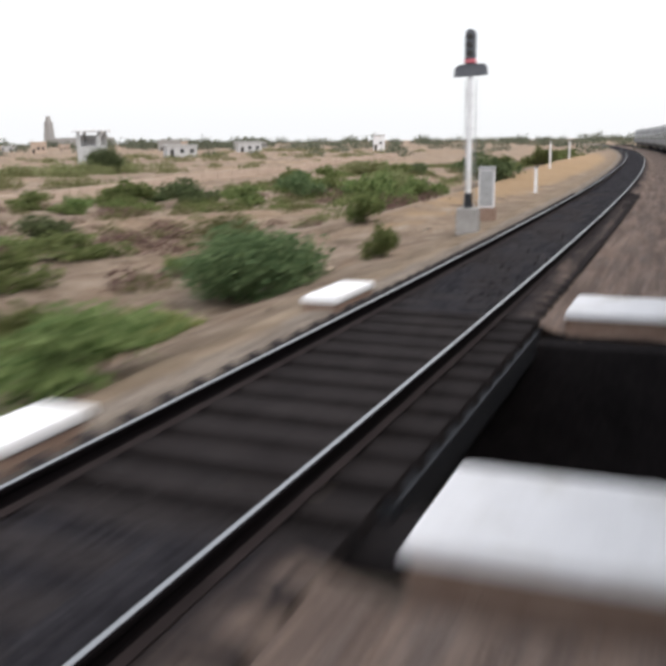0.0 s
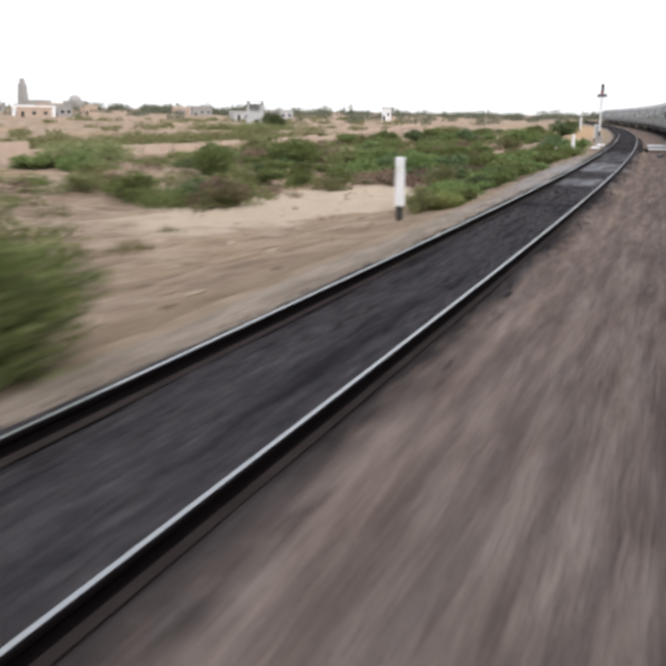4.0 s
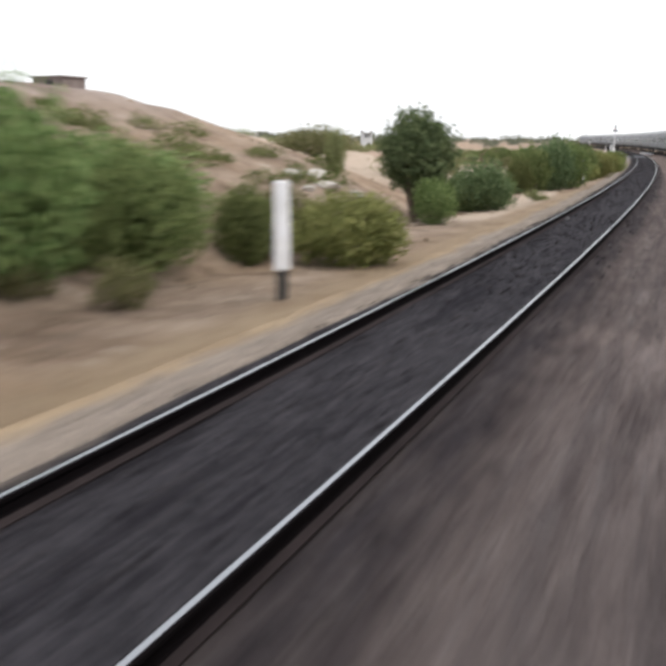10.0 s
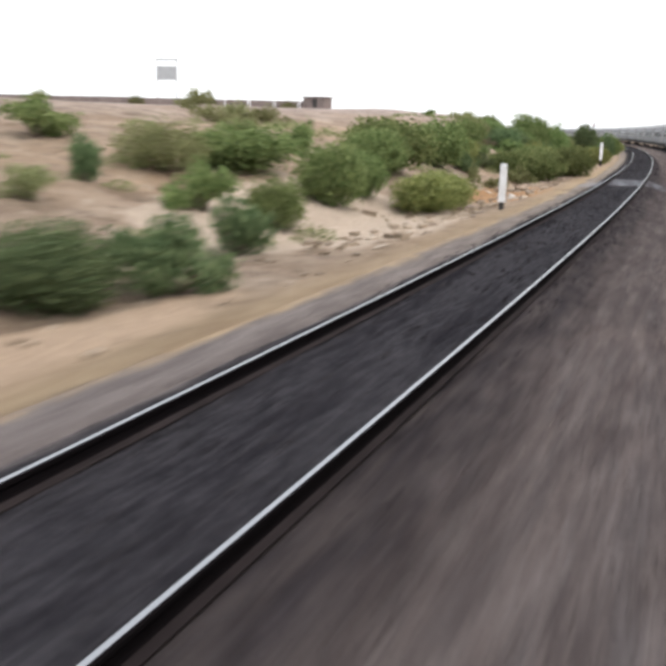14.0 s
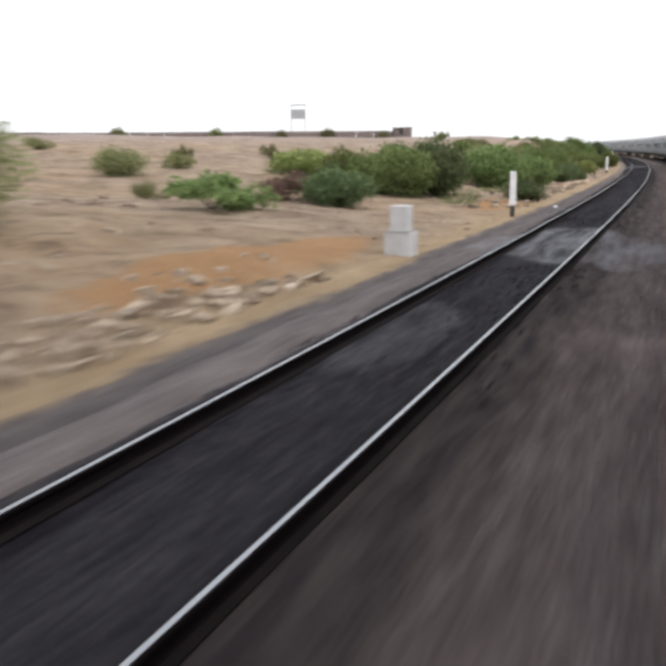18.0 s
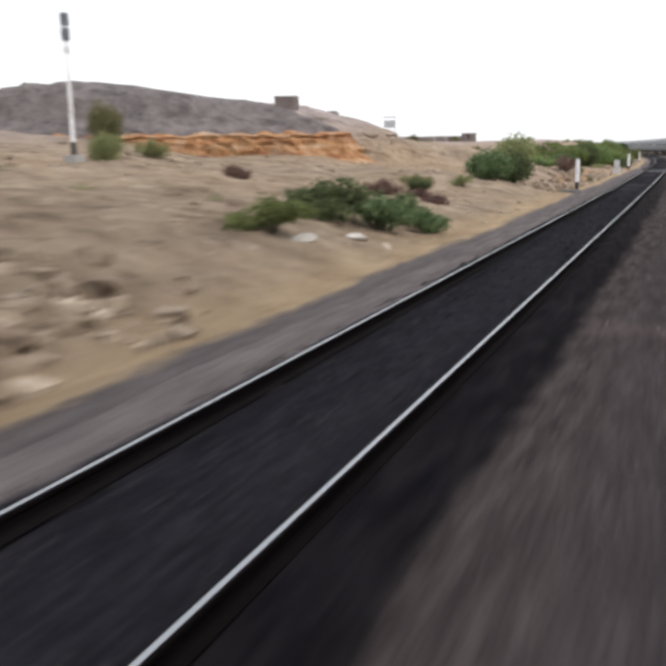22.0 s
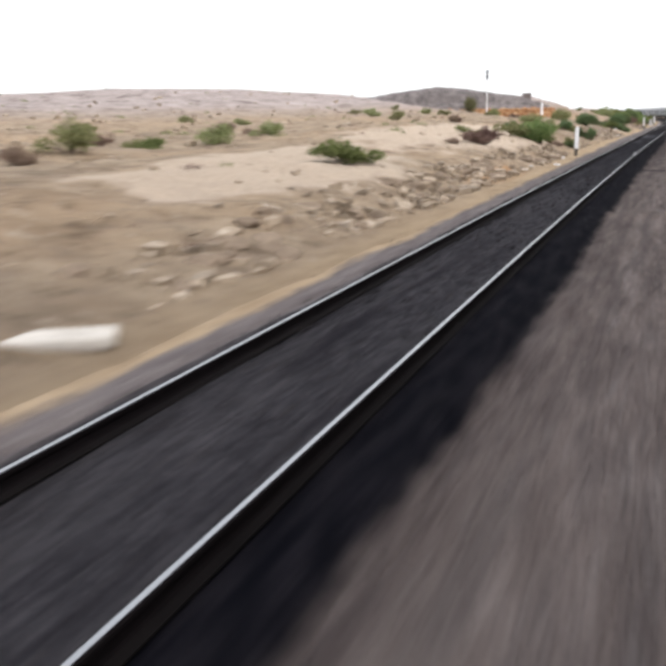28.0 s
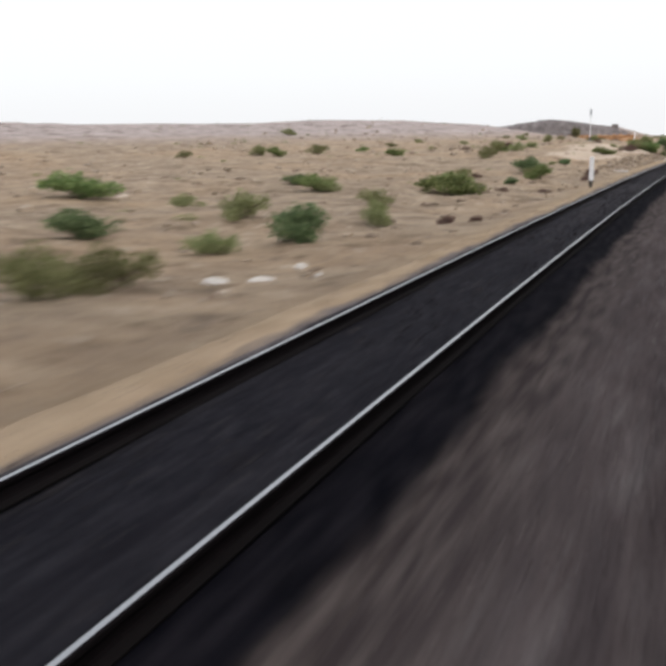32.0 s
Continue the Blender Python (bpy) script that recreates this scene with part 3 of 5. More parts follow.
ground()
NEAR = np.arange(-600.0, 300.1, 1.5)
GAPPED = [np.arange(-600.0, 5.6, 1.5), np.arange(12.1, 300.0, 1.5)]
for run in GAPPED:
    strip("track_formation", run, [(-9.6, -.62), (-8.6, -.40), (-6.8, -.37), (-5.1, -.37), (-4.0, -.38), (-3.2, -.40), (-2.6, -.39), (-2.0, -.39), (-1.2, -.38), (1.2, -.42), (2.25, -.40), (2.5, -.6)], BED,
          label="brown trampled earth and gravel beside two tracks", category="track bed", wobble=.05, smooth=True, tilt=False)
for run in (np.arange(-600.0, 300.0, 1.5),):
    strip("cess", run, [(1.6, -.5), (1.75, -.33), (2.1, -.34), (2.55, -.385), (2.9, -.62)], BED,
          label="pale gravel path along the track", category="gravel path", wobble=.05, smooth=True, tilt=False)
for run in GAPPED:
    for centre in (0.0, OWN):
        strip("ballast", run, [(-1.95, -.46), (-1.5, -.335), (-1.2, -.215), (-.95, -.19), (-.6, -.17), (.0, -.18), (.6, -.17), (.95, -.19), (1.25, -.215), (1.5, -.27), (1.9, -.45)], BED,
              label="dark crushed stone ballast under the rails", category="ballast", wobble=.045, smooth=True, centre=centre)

# ---- rails ----
RAIL = [(-.075, -.172), (-.075, -.160), (-.018, -.140), (-.010, -.120), (-.010, -.052), (-.036, -.038), (-.037, -.010), (-.031, -.003), (-.019, 0.0), (.019, 0.0), (.031, -.003), (.037, -.010),
        (.036, -.038), (.010, -.052), (.010, -.120), (.018, -.140), (.075, -.160), (.075, -.172)]
for centre in (0.0, OWN):
    track = thing("railway_track", "pair of worn steel rails with polished heads on ballast", "track", kind="structure", group="tracks")
    for side in (.5, -.5):
        verts, faces, mi = [], [], []
        run = np.arange(-600.0, 300.1, 1.5)
        k = len(RAIL)
        for p in run:
            c = float(cant(p))
            for n, z in RAIL:
                x, y = spot(p, centre + side * GAUGE + n)
                verts.append((float(x), float(y), z - side * GAUGE * c))
        for i in range(len(run) - 1):
            for j in range(k):
                a, b = i * k + j, i * k + (j + 1) % k
                faces.append((b, a, a + k, b + k))
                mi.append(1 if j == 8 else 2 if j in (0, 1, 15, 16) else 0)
        part("rail", mesh_of("rail", verts, faces, [RUST, HEAD, DUSTY_SHADED], mi), None, track)


# ---- posts ----
def marker_post():
    ob = thing("marker_post", "white-painted concrete trackside marker post with black foot", "post", group="marker posts")
    part("shaft", box(.24, .13, 1.28, .40, .025, .92), WHITEWASH, ob)
    part("foot", box(.17, .12, .85, -.42, .015), TAR, ob, "black-painted foot")
    return ob


POSTS = [(2.2, 3.4, -.60, 1.42), (-43.4, 3.6, -.60, 1.64), (-108.8, 3.18, -.6, 1.72), (-153.2, 3.23, -.4, 1.85), (-201.3, 3.26, -.62, 1.75), (-265.4, 3.07, -.33, 1.67),
         (-311.6, 3.37, -.28, 1.73), (-356.3, 12.76, 1.75, 1.8), (-408.7, 2.93, -.3, 1.72), (-481.8, 2.74, -.45, 1.7)]
def put_copy(proto, m, first):
    """The thing itself the first time, a copy after that, at the pose m with its scale."""
    if first:
        proto.matrix_basis = m
    else:
        copy_thing(proto, m @ Matrix.Diagonal((*[1 / k for k in proto.scale], 1)))


proto = marker_post()
for i, (p, n, z, h) in enumerate(POSTS):
    put_copy(proto, stand(p, n, z, random.uniform(-6, 6)) @ Matrix.Rotation(radians(random.uniform(-1.5, 1.5)), 4, 'Y') @ Matrix.Diagonal((1, 1, h / 1.68, 1)), i == 0)


# ---- train on the other track ----
def coach():
    ob = thing("railway_coach", "long grey passenger coach with dark underframe standing on the rails", "train coach", group="coaches of the train")
    hw, hl = 1.5, 10.55
    prof = [(-hw, 1.05), (-hw - .05, 1.6), (-hw - .02, 2.6), (-hw + .12, 3.35), (hw - .12, 3.35), (hw + .02, 2.6), (hw + .05, 1.6), (hw, 1.05)]
    v = [(x, y, z) for y in (-hl, hl) for x, z in prof]
    f = [(i, (i + 1) % 8, (i + 1) % 8 + 8, i + 8) for i in range(8)] + [tuple(range(7, -1, -1)), tuple(range(8, 16))]
    part("body", mesh_of("coach_body", v, f, COACH), None, ob)
    roof = [(-hw + .10, 3.34), (-hw + .35, 3.66), (-.6, 3.86), (.6, 3.86), (hw - .35, 3.66), (hw - .10, 3.34)]
    v = [(x, y, z) for y in (-hl + .05, hl - .05) for x, z in roof]
    f = [(i, (i + 1) % 6, (i + 1) % 6 + 6, i + 6) for i in range(6)] + [tuple(range(5, -1, -1)), tuple(range(6, 12))]
    part("roof", mesh_of("coach_roof", v, f, COACHROOF), None, ob, "dusty pale roof")
    part("underframe", joined(box(2.5, 20.6, .22, .84, .02), box(2.2, 4.2, .5, .38, .05), box(1.2, .8, .16, .80, 0, 1, (0, 10.8))), TAR, ob, "black underframe")
    for y in (-7.4, 7.4):
        bog = part("bogie", joined(box(2.3, 3.4, .28, .50, .04), box(1.9, .5, .5, .42, .03)), TAR, ob, "black bogie", Matrix.Translation((0, y, 0)))
        for dy in (-1.25, 1.25):
            for sx in (-.87, .87):
                w = rod(.46, .46, .12, -.06, 16)
                bmesh.ops.rotate(w, verts=w.verts[:], cent=(0, 0, 0), matrix=Matrix.Rotation(radians(90), 3, 'Y'))
                part("wheel", w, RUST, bog, "", Matrix.Translation((sx, dy, .46)))
    win = mesh_of("coach_window", [(x, y, z) for x in (-.015, .015) for y, z in ((-.5, 0), (.5, 0), (.5, .8), (-.5, .8))],
                  [(0, 1, 2, 3), (7, 6, 5, 4), (0, 4, 5, 1), (1, 5, 6, 2), (2, 6, 7, 3), (3, 7, 4, 0)], PANE)
    door = mesh_of("coach_door", [(x, y, z) for x in (-.02, .02) for y, z in ((-.42, 0), (.42, 0), (.42, 2.0), (-.42, 2.0))],
                   [(0, 1, 2, 3), (7, 6, 5, 4), (0, 4, 5, 1), (1, 5, 6, 2), (2, 6, 7, 3), (3, 7, 4, 0)], CONCRETE)
    for s in (-1, 1):
        for i in range(9):
            part("window", win, None, ob, "", Matrix.Translation((s * 1.545, -7.2 + i * 1.8, 1.85)))
        for y in (-9.6, 9.6):
            part("door", door, None, ob, "pale door", Matrix.Translation((s * 1.535, y, 1.15)))
    return ob


first = coach()
COACHES = np.arange(-588.0, 218.0, 22.2)
for i, p in enumerate(COACHES):
    m = stand(float(p), OWN, 0.0) @ Matrix.Rotation(float(cant(p)), 4, 'Y')
    if i == 0:
        first.matrix_basis = m
    else:
        copy_thing(first, m)

# ---- loose layers on the track bed ----
BAL_N = [-1.85, -1.5, -1.2, -.95, -.6, .0, .6, .95, 1.25, 1.5, 1.75, 2.1, 2.55]
BAL_Z = [-.385, -.30, -.215, -.19, -.17, -.18, -.17, -.19, -.215, -.27, -.33, -.34, -.385]


def bed_z(p, n):
    return float(np.interp(n, BAL_N, BAL_Z)) - (n * float(cant(p)) if abs(n) < 1.7 else 0.0)


def loose_stones(name, count, p0, p1, n0, n1, small, large, material, seed, label):
    g = np.random.default_rng(seed)
    base = np.array([(1, 0, 0), (-1, 0, 0), (0, 1, 0), (0, -1, 0), (0, 0, 1), (0, 0, -1)], float)
    tri = [(0, 2, 4), (2, 1, 4), (1, 3, 4), (3, 0, 4), (2, 0, 5), (1, 2, 5), (3, 1, 5), (0, 3, 5)]
    p, n = g.uniform(p0, p1, count), g.uniform(n0, n1, count)
    keep = (abs(abs(n) - GAUGE / 2) > .06) & ((p < 5.4) | (p > 12.4)) & ((p > -292) | (n > -.9) | (n < -1.85))
    for p0, p1 in ((-34, -30), (-26, -16), (-188, -181), (-281, -271), (-377, -366)):
        keep &= (p < p0) | (p > p1)
    p, n = p[keep], n[keep]
    x, y = spot(p, n)
    z = np.interp(n, BAL_N, BAL_Z)
    verts, faces = [], []
    for i in range(len(p)):
        r = g.uniform(small, large)
        v = base * r * g.uniform(.55, 1.2, (6, 3))
        a = g.uniform(0, 6.28)
        c, s_ = math.cos(a), math.sin(a)
        o = len(verts)
        for q in v:
            verts.append((x[i] + c * q[0] - s_ * q[1], y[i] + s_ * q[0] + c * q[1], z[i] + r * .35 + q[2] * .7))
        faces += [(a_ + o, b_ + o, c_ + o) for a_, b_, c_ in tri]
    return tagged(new(name, mesh_of(name, verts, faces, material)), label, "stones", kind="stuff")


loose_stones("loose_ballast", 22000, -556, 24, -1.35, 1.6, .02, .045, STONE, 4, "loose crushed stones on the ballast bed")
loose_stones("loose_gravel", 12000, -556, 5, -3.3, -1.75, .008, .024, PEBBLE, 5, "scattered dusty gravel on the earth between the tracks")
loose_stones("verge_gravel", 9000, -556, 24, 1.5, 2.5, .008, .022, PEBBLE, 8, "fine gravel on the path beside the track")


# ---- culvert under both tracks ----
def slab(name, p, n, sx, sy, sz, z, material, label, category="slab", turn=0.0, bevel=.05, group=""):
    ob = new(name, bpy.data.meshes.new(name))
    bm = box(sx, sy, sz, 0, bevel)
    bm.to_mesh(ob.data)
    bm.free()
    ob.data.materials.append(material)
    ob.matrix_basis = stand(p, n, z, turn)
    return tagged(ob, label, category, group)


# near-black masonry: the shade inside the culvert is put into its colour
VOIDSHADE = plain("shade_black_masonry", (.010, .009, .010), (.035, .031, .032), 1.4, .95)
culvert = thing("culvert", "open-topped railway culvert with whitewashed coping slabs", "culvert", stand(9, 0, 0), kind="structure")
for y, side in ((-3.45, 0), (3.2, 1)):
    part("abutment", box(9.2, .9, 3.75, -4.2, .03, 1, (3.0, y)), VOIDSHADE, culvert, "masonry abutment with shade put into its colour")
for y0, y1, x0, x1, top in ((-4.3, -2.9, 1.74, 3.5, -.10), (3.2, 4.6, 1.68, 3.5, -.08), (-3.75, -2.5, -2.28, -1.68, -.12), (3.5, 5.2, -2.26, -1.66, -.12)):
    x, y = (x0 + x1) / 2, (y0 + y1) / 2
    part("coping_slab", box(x1 - x0, y1 - y0, .12, top - .12, .04, .98, (x, y)), WHITEWASH, culvert, "whitewashed coping slab")
    part("plinth", box(x1 - x0 - .06, y1 - y0 - .06, .34, top - .46, .03, 1, (x, y)), BRICK, culvert, "dusty brick plinth")
part("culvert_floor", box(9.0, 6.2, .3, -4.35, .05, 1, (3.0, -.1)), VOIDSHADE, culvert, "culvert floor with shade put into its colour")
for cx in (0.0, -OWN):
    for sx in (-1.0, 1.0):
        part("girder", joined(box(.3, 7.4, .05, -.42, 0, 1, (cx + sx, 0)), box(.05, 7.4, .6, -1.0, 0, 1, (cx + sx, 0)), box(.3, 7.4, .05, -1.05, 0, 1, (cx + sx, 0))), BLACK, culvert, "black steel girder")
    part("deck_edge_beam", box(.12, 6.6, .30, -.64, .02, 1, (cx + 1.34, 0)), BLACK, culvert, "black steel edge beam")
    part("deck_edge_beam", box(.12, 6.6, .30, -.64, .02, 1, (cx - 1.34, 0)), BLACK, culvert, "black steel edge beam")
sleeper_mesh = bpy.data.meshes.new("sleeper")
bm = box(2.76, .25, .15, 0, .015)
bm.to_mesh(sleeper_mesh)
bm.free()
sleeper_mesh.materials.append(TIMBER)
for centre in (0.0, OWN):
    beds = thing("sleeper_row", "dark timber sleepers crossing the culvert", "sleepers", stand(9, centre, 0), kind="structure", group="sleeper rows")
    for i in range(-14, 52):
        p = 9 + i * .62
        c = float(cant(p))
        part("sleeper", sleeper_mesh, None, beds, "", beds.matrix_basis.inverted() @ stand(p, centre, -.318 + random.uniform(-.008, .004), random.uniform(-1, 1)) @ Matrix.Rotation(c, 4, 'Y'))

slab("broken_concrete_sleeper", -3.1, -2.52, .26, 2.8, .24, -.42, GREYSLAB, "grey concrete beam lying on the earth between tracks", "beam", -5)
slab("concrete_slab", -315.2, 3.6, .42, 1.9, .2, -.36, GREYSLAB, "weathered dark grey concrete slab lying on the sand verge", "slab", 58)
slab("pale_stone_slab", -459.0, 3.65, 1.5, .7, .16, -.36, PALEROCK, "pale broken stone slab on the bank", "slab", 30)


# ---- signals and cabinets ----
def near_signal():
    ob = thing("railway_signal", "colour-light signal greyed by painted glare on a pale mast with concrete foot", "signal", stand(25.2, 2.57, -.45, 4))
    part("footing", box(.62, .62, .75, 0, .04, .94), CONCRETE, ob, "stained concrete footing")
    part("mast_socket", rod(.11, .10, .42, .74, 14), BLACK, ob, "black mast socket")
    part("mast", rod(.075, .065, 3.2, 1.15, 14), WHITEWASH, ob, "white tubular mast")
    part("number_plate", box(.17, .03, .30, 3.62, .01, 1, (0, -.09)), WHITEWASH, ob, "small white plate")
    bm = bmesh.new()
    out = [(-.44, 4.26), (.46, 4.30), (.45, 4.52), (.38, 4.60), (.10, 4.60), (-.30, 4.58), (-.42, 4.48)]
    a = [bm.verts.new((x, -.10, z)) for x, z in out]
    b = [bm.verts.new((x, .02, z)) for x, z in out]
    bm.faces.new(a)
    bm.faces.new(b[::-1])
    for i in range(len(out)):
        bm.faces.new((a[i], b[i], b[(i + 1) % len(out)], a[(i + 1) % len(out)]))
    part("marker_board", bm, GLAREGREY, ob, "wide board in glare-lifted blue-grey")
    head = bmesh.new()
    arch = [(-.14, 4.6), (.14, 4.6), (.14, 5.36)] + [(.14 * math.cos(u), 5.36 + .14 * math.sin(u)) for u in (.5, 1.0, 1.57, 2.14, 2.64)] + [(-.14, 5.36)]
    a = [head.verts.new((x, -.14, z)) for x, z in arch]
    b = [head.verts.new((x, .06, z)) for x, z in arch]
    head.faces.new(a)
    head.faces.new(b[::-1])
    for i in range(len(arch)):
        head.faces.new((a[i], b[i], b[(i + 1) % len(arch)], a[(i + 1) % len(arch)]))
    part("signal_head", head, GLAREGREY, ob, "tall round-topped lamp housing in glare-lifted blue-grey")
    part("red_band", box(.30, .24, .11, 4.62, .01, 1, (0, -.04)), REDLENS, ob, "faded red band")
    for z in (4.86, 5.08, 5.30):
        hood = rod(.075, .075, .12, 0, 12)
        bmesh.ops.rotate(hood, verts=hood.verts[:], cent=(0, 0, 0), matrix=Matrix.Rotation(radians(90), 3, 'X'))
        part("lamp_hood", hood, TAR, ob, "", Matrix.Translation((0, -.13, z)))
    part("ladder", joined(*[rod_between((-.14, .14, .6), (-.14, .14, 4.2), .012, .012), rod_between((.14, .14, .6), (.14, .14, 4.2), .012, .012)]
                          + [rod_between((-.14, .14, .8 + i * .3), (.14, .14, .8 + i * .3), .009, .009) for i in range(11)]), GREYSTEEL, ob, "thin steel ladder")
    cab = thing("signal_cabinet", "tall pale steel cabinet on a brick base", "cabinet", stand(29.4, 2.9, -.42, 8))
    part("base", box(.62, .55, .42, 0, .02), BRICK, cab, "dusty brick base")
    part("body", box(.50, .42, 1.25, .42, .02), WHITEWASH, cab)
    part("cap", box(.56, .48, .06, 1.66, .01), GREYSTEEL, cab, "grey steel cap")
    part("door", box(.42, .02, 1.1, .50, .004, 1, (0, -.215)), GREYSTEEL, cab, "grey steel door")


def far_signal():
    ob = thing("railway_signal", "slim signal mast with two glare-greyed lamp housings on the slope", "signal", stand(-330.8, 24.5, ground_z(-330.8, 24.5) - .1))
    part("footing", box(.7, .7, .5, -.1, .03), CONCRETE, ob)
    part("mast_socket", rod(.13, .12, .6, .4, 12), BLACK, ob, "black mast socket")
    part("mast", rod(.085, .07, 5.4, 1.0, 12), WHITEWASH, ob, "white tubular mast")
    top = 8.72 - ob.matrix_basis.translation.z
    for z in (top - 1.28, top - .62):
        part("lamp_housing", box(.34, .26, .6, z, .06), GLAREGREY, ob, "lamp housing in glare-lifted blue-grey")
    part("plate", box(.3, .04, .34, top - 1.85, .01), GREYSTEEL, ob, "small grey plate")
    part("spindle", rod(.05, .05, top - 6.2, 6.2, 10), GREYSTEEL, ob)


near_signal()
far_signal()
cabinet = thing("concrete_cabinet", "whitewashed block cabinet with a wider base beside the track", "cabinet", stand(-279, 3.4, -.36, -6))
part("base", box(.66, .55, .60, 0, .03), CONCRETE_PALE, cabinet)
part("upper_block", box(.44, .44, .64, .60, .03, .97), CONCRETE_PALE, cabinet)
part("ledge", box(.62, .56, .05, .585, .01), CONCRETE, cabinet, "grey ledge")


def pale_pole(p, n, z, h):
    ob = thing("marker_pole", "slim pale concrete pole on the sandy bank", "pole", stand(p, n, z, random.uniform(-10, 10)), "marker poles")
    part("shaft", box(.16, .14, h, -.2, .02, .85), WHITEWASH, ob)
    part("cap", box(.18, .16, .05, h - .2, .01), CONCRETE, ob)


for p, n, z, h in ((72, 5.9, 0.1, 2.1), (96, 6.3, -.1, 2.1), (44, 3.4, -.5, 1.5), (1.6, 4.5, -.9, 1.0), (-220.4, 13.7, 2.0, 1.2)):
    pale_pole(p, n, min(z, ground_z(p, n) + .05), h)


# ---- walls ----
def wall_line(name, pts, height, thick, panel, material, post_material, label, top=None):
    ob = thing(name, label, "wall", kind="structure")
    span = mesh_of("wall_panel", [], [], material)
    bm = box(panel - .16, thick, height + 1.5, -1.5, .02)
    bm.to_mesh(span)
    bm.free()
    pier = mesh_of("wall_pier", [], [], post_material)
    bm = box(.24, thick - .08, height + 1.47, -1.5, .02)
    bm.to_mesh(pier)
    bm.free()
    for (p0, n0), (p1, n1) in zip(pts, pts[1:]):
        a, b = at(p0, n0), at(p1, n1)
        count = max(1, round((b - a).length / panel))
        ang = math.atan2(b.y - a.y, b.x - a.x)
        for i in range(count):
            for u, me, kind_ in (((i + .5) / count, span, "panel"), (i / count, pier, "pier")):
                q = a.lerp(b, u)
                pz = p0 + (p1 - p0) * u
                m = Matrix.Translation((q.x, q.y, (ground_z(pz, n0 + (n1 - n0) * u) if top is None else top - height) + random.uniform(-.03, .03))) @ Matrix.Rotation(ang, 4, 'Z')
                part(kind_, me, None, ob, "", m)
    return ob


wall_line("boundary_wall", [(-94, 38.5), (-66, 38), (-14, 37.8)], 1.3, .22, 3.2, MUDWALL, BRICK, "long low mud-plastered boundary wall with dark joints")
wall_line("low_boundary_wall", [(-14, 37.8), (8, 36), (30, 35.6), (50, 36.5), (80, 39.5), (130, 42.5), (180, 46), (222, 50)], .8, .3, 4.0, MUDWALL, MUDWALL, "low crumbled mud wall across the scrub plain")
wall_line("hilltop_wall", [(-101, 44.5), (-107, 58), (-114, 72), (-121, 92), (-130, 108), (-150, 119)], 1.45, .3, 3.4, DARKWALL, DARKWALL, "long dark masonry wall along the plateau edge", 5.85)


# ---- buildings ----
def house(x, y, z, w, d, h, turn, wall, roof, label, openings=3, category="house"):
    ob = thing("house", label, category, Matrix.Translation((x, y, z)) @ Matrix.Rotation(radians(turn), 4, 'Z'), "houses on the plain")
    part("wall_block", box(w, d, h, 0, .03), wall, ob)
    part("roof", box(w + .4, d + .4, .22, h, .03), roof, ob, "flat roof slab")
    part("parapet", joined(box(w + .3, .15, .35, h + .2, 0, 1, (0, -d / 2)), box(w + .3, .15, .35, h + .2, 0, 1, (0, d / 2))), wall, ob)
    for i in range(openings):
        xx = (i + .5) / openings * w - w / 2
        if i == 0:
            part("door", box(.9, .1, min(2.0, h - .4), 0, .01, 1, (xx, -d / 2 - .02)), TAR, ob, "dark doorway")
        else:
            part("window", box(min(1.0, w / openings * .5), .1, .9, h * .42, .01, 1, (xx, -d / 2 - .02)), PANE, ob)
    return ob


g = random.Random(9)
for i in range(30):
    a, r = radians(g.uniform(23, 50)), g.uniform(230, 640)
    x, y = 3 - math.sin(a) * r, -40 + math.cos(a) * r
    w, h = g.uniform(4, 11), g.uniform(2.4, 4.2)
    tone = g.choice([(MUDWALL, MUDWALL, "low mud-brick house with a flat roof"), (CONCRETE, CONCRETE, "grey concrete house with a flat roof"), (CONCRETE_PALE, CONCRETE, "pale concrete house with a flat roof")])
    house(x, y, -1.3, w, g.uniform(4, 7), h, g.uniform(20, 50), *tone)
house(-177, 176, -1.3, 12.5, 6, 3.2, 33, WHITEWASH, WHITEWASH, "long white shed among scrub", 4, "shed")
hx, hy = spot(310, 71.2)
house(float(hx), float(hy), -1.2, 3.4, 3, 4.8, 10, WHITEWASH, CONCRETE, "small white two-storey house", 2)

# tall tower with a domed hall beside it, far off
tower = thing("tower", "tall pale tapering tower far across the plain", "tower", Matrix.Translation((-849, 1064, -1)))
part("shaft", joined(box(11, 11, 20, 0, .2, .92), box(9.4, 9.4, 14, 20, .2, .9), rod(4.2, 3.2, 7.5, 34, 12)), CONCRETE, tower)
part("annexe", box(34, 16, 12, 0, .2, 1, (24, 0)), CONCRETE, tower)
hall = thing("domed_hall", "pale domed hall far across the plain", "hall", Matrix.Translation((-780, 1090, -1)))
part("wall_block", box(24, 24, 12, 0, .2), CONCRETE, hall)
dome = bmesh.new()
bmesh.ops.create_uvsphere(dome, u_segments=20, v_segments=10, radius=9)
bmesh.ops.translate(dome, verts=dome.verts[:], vec=(0, 0, 11))
part("dome", dome, CONCRETE, hall)

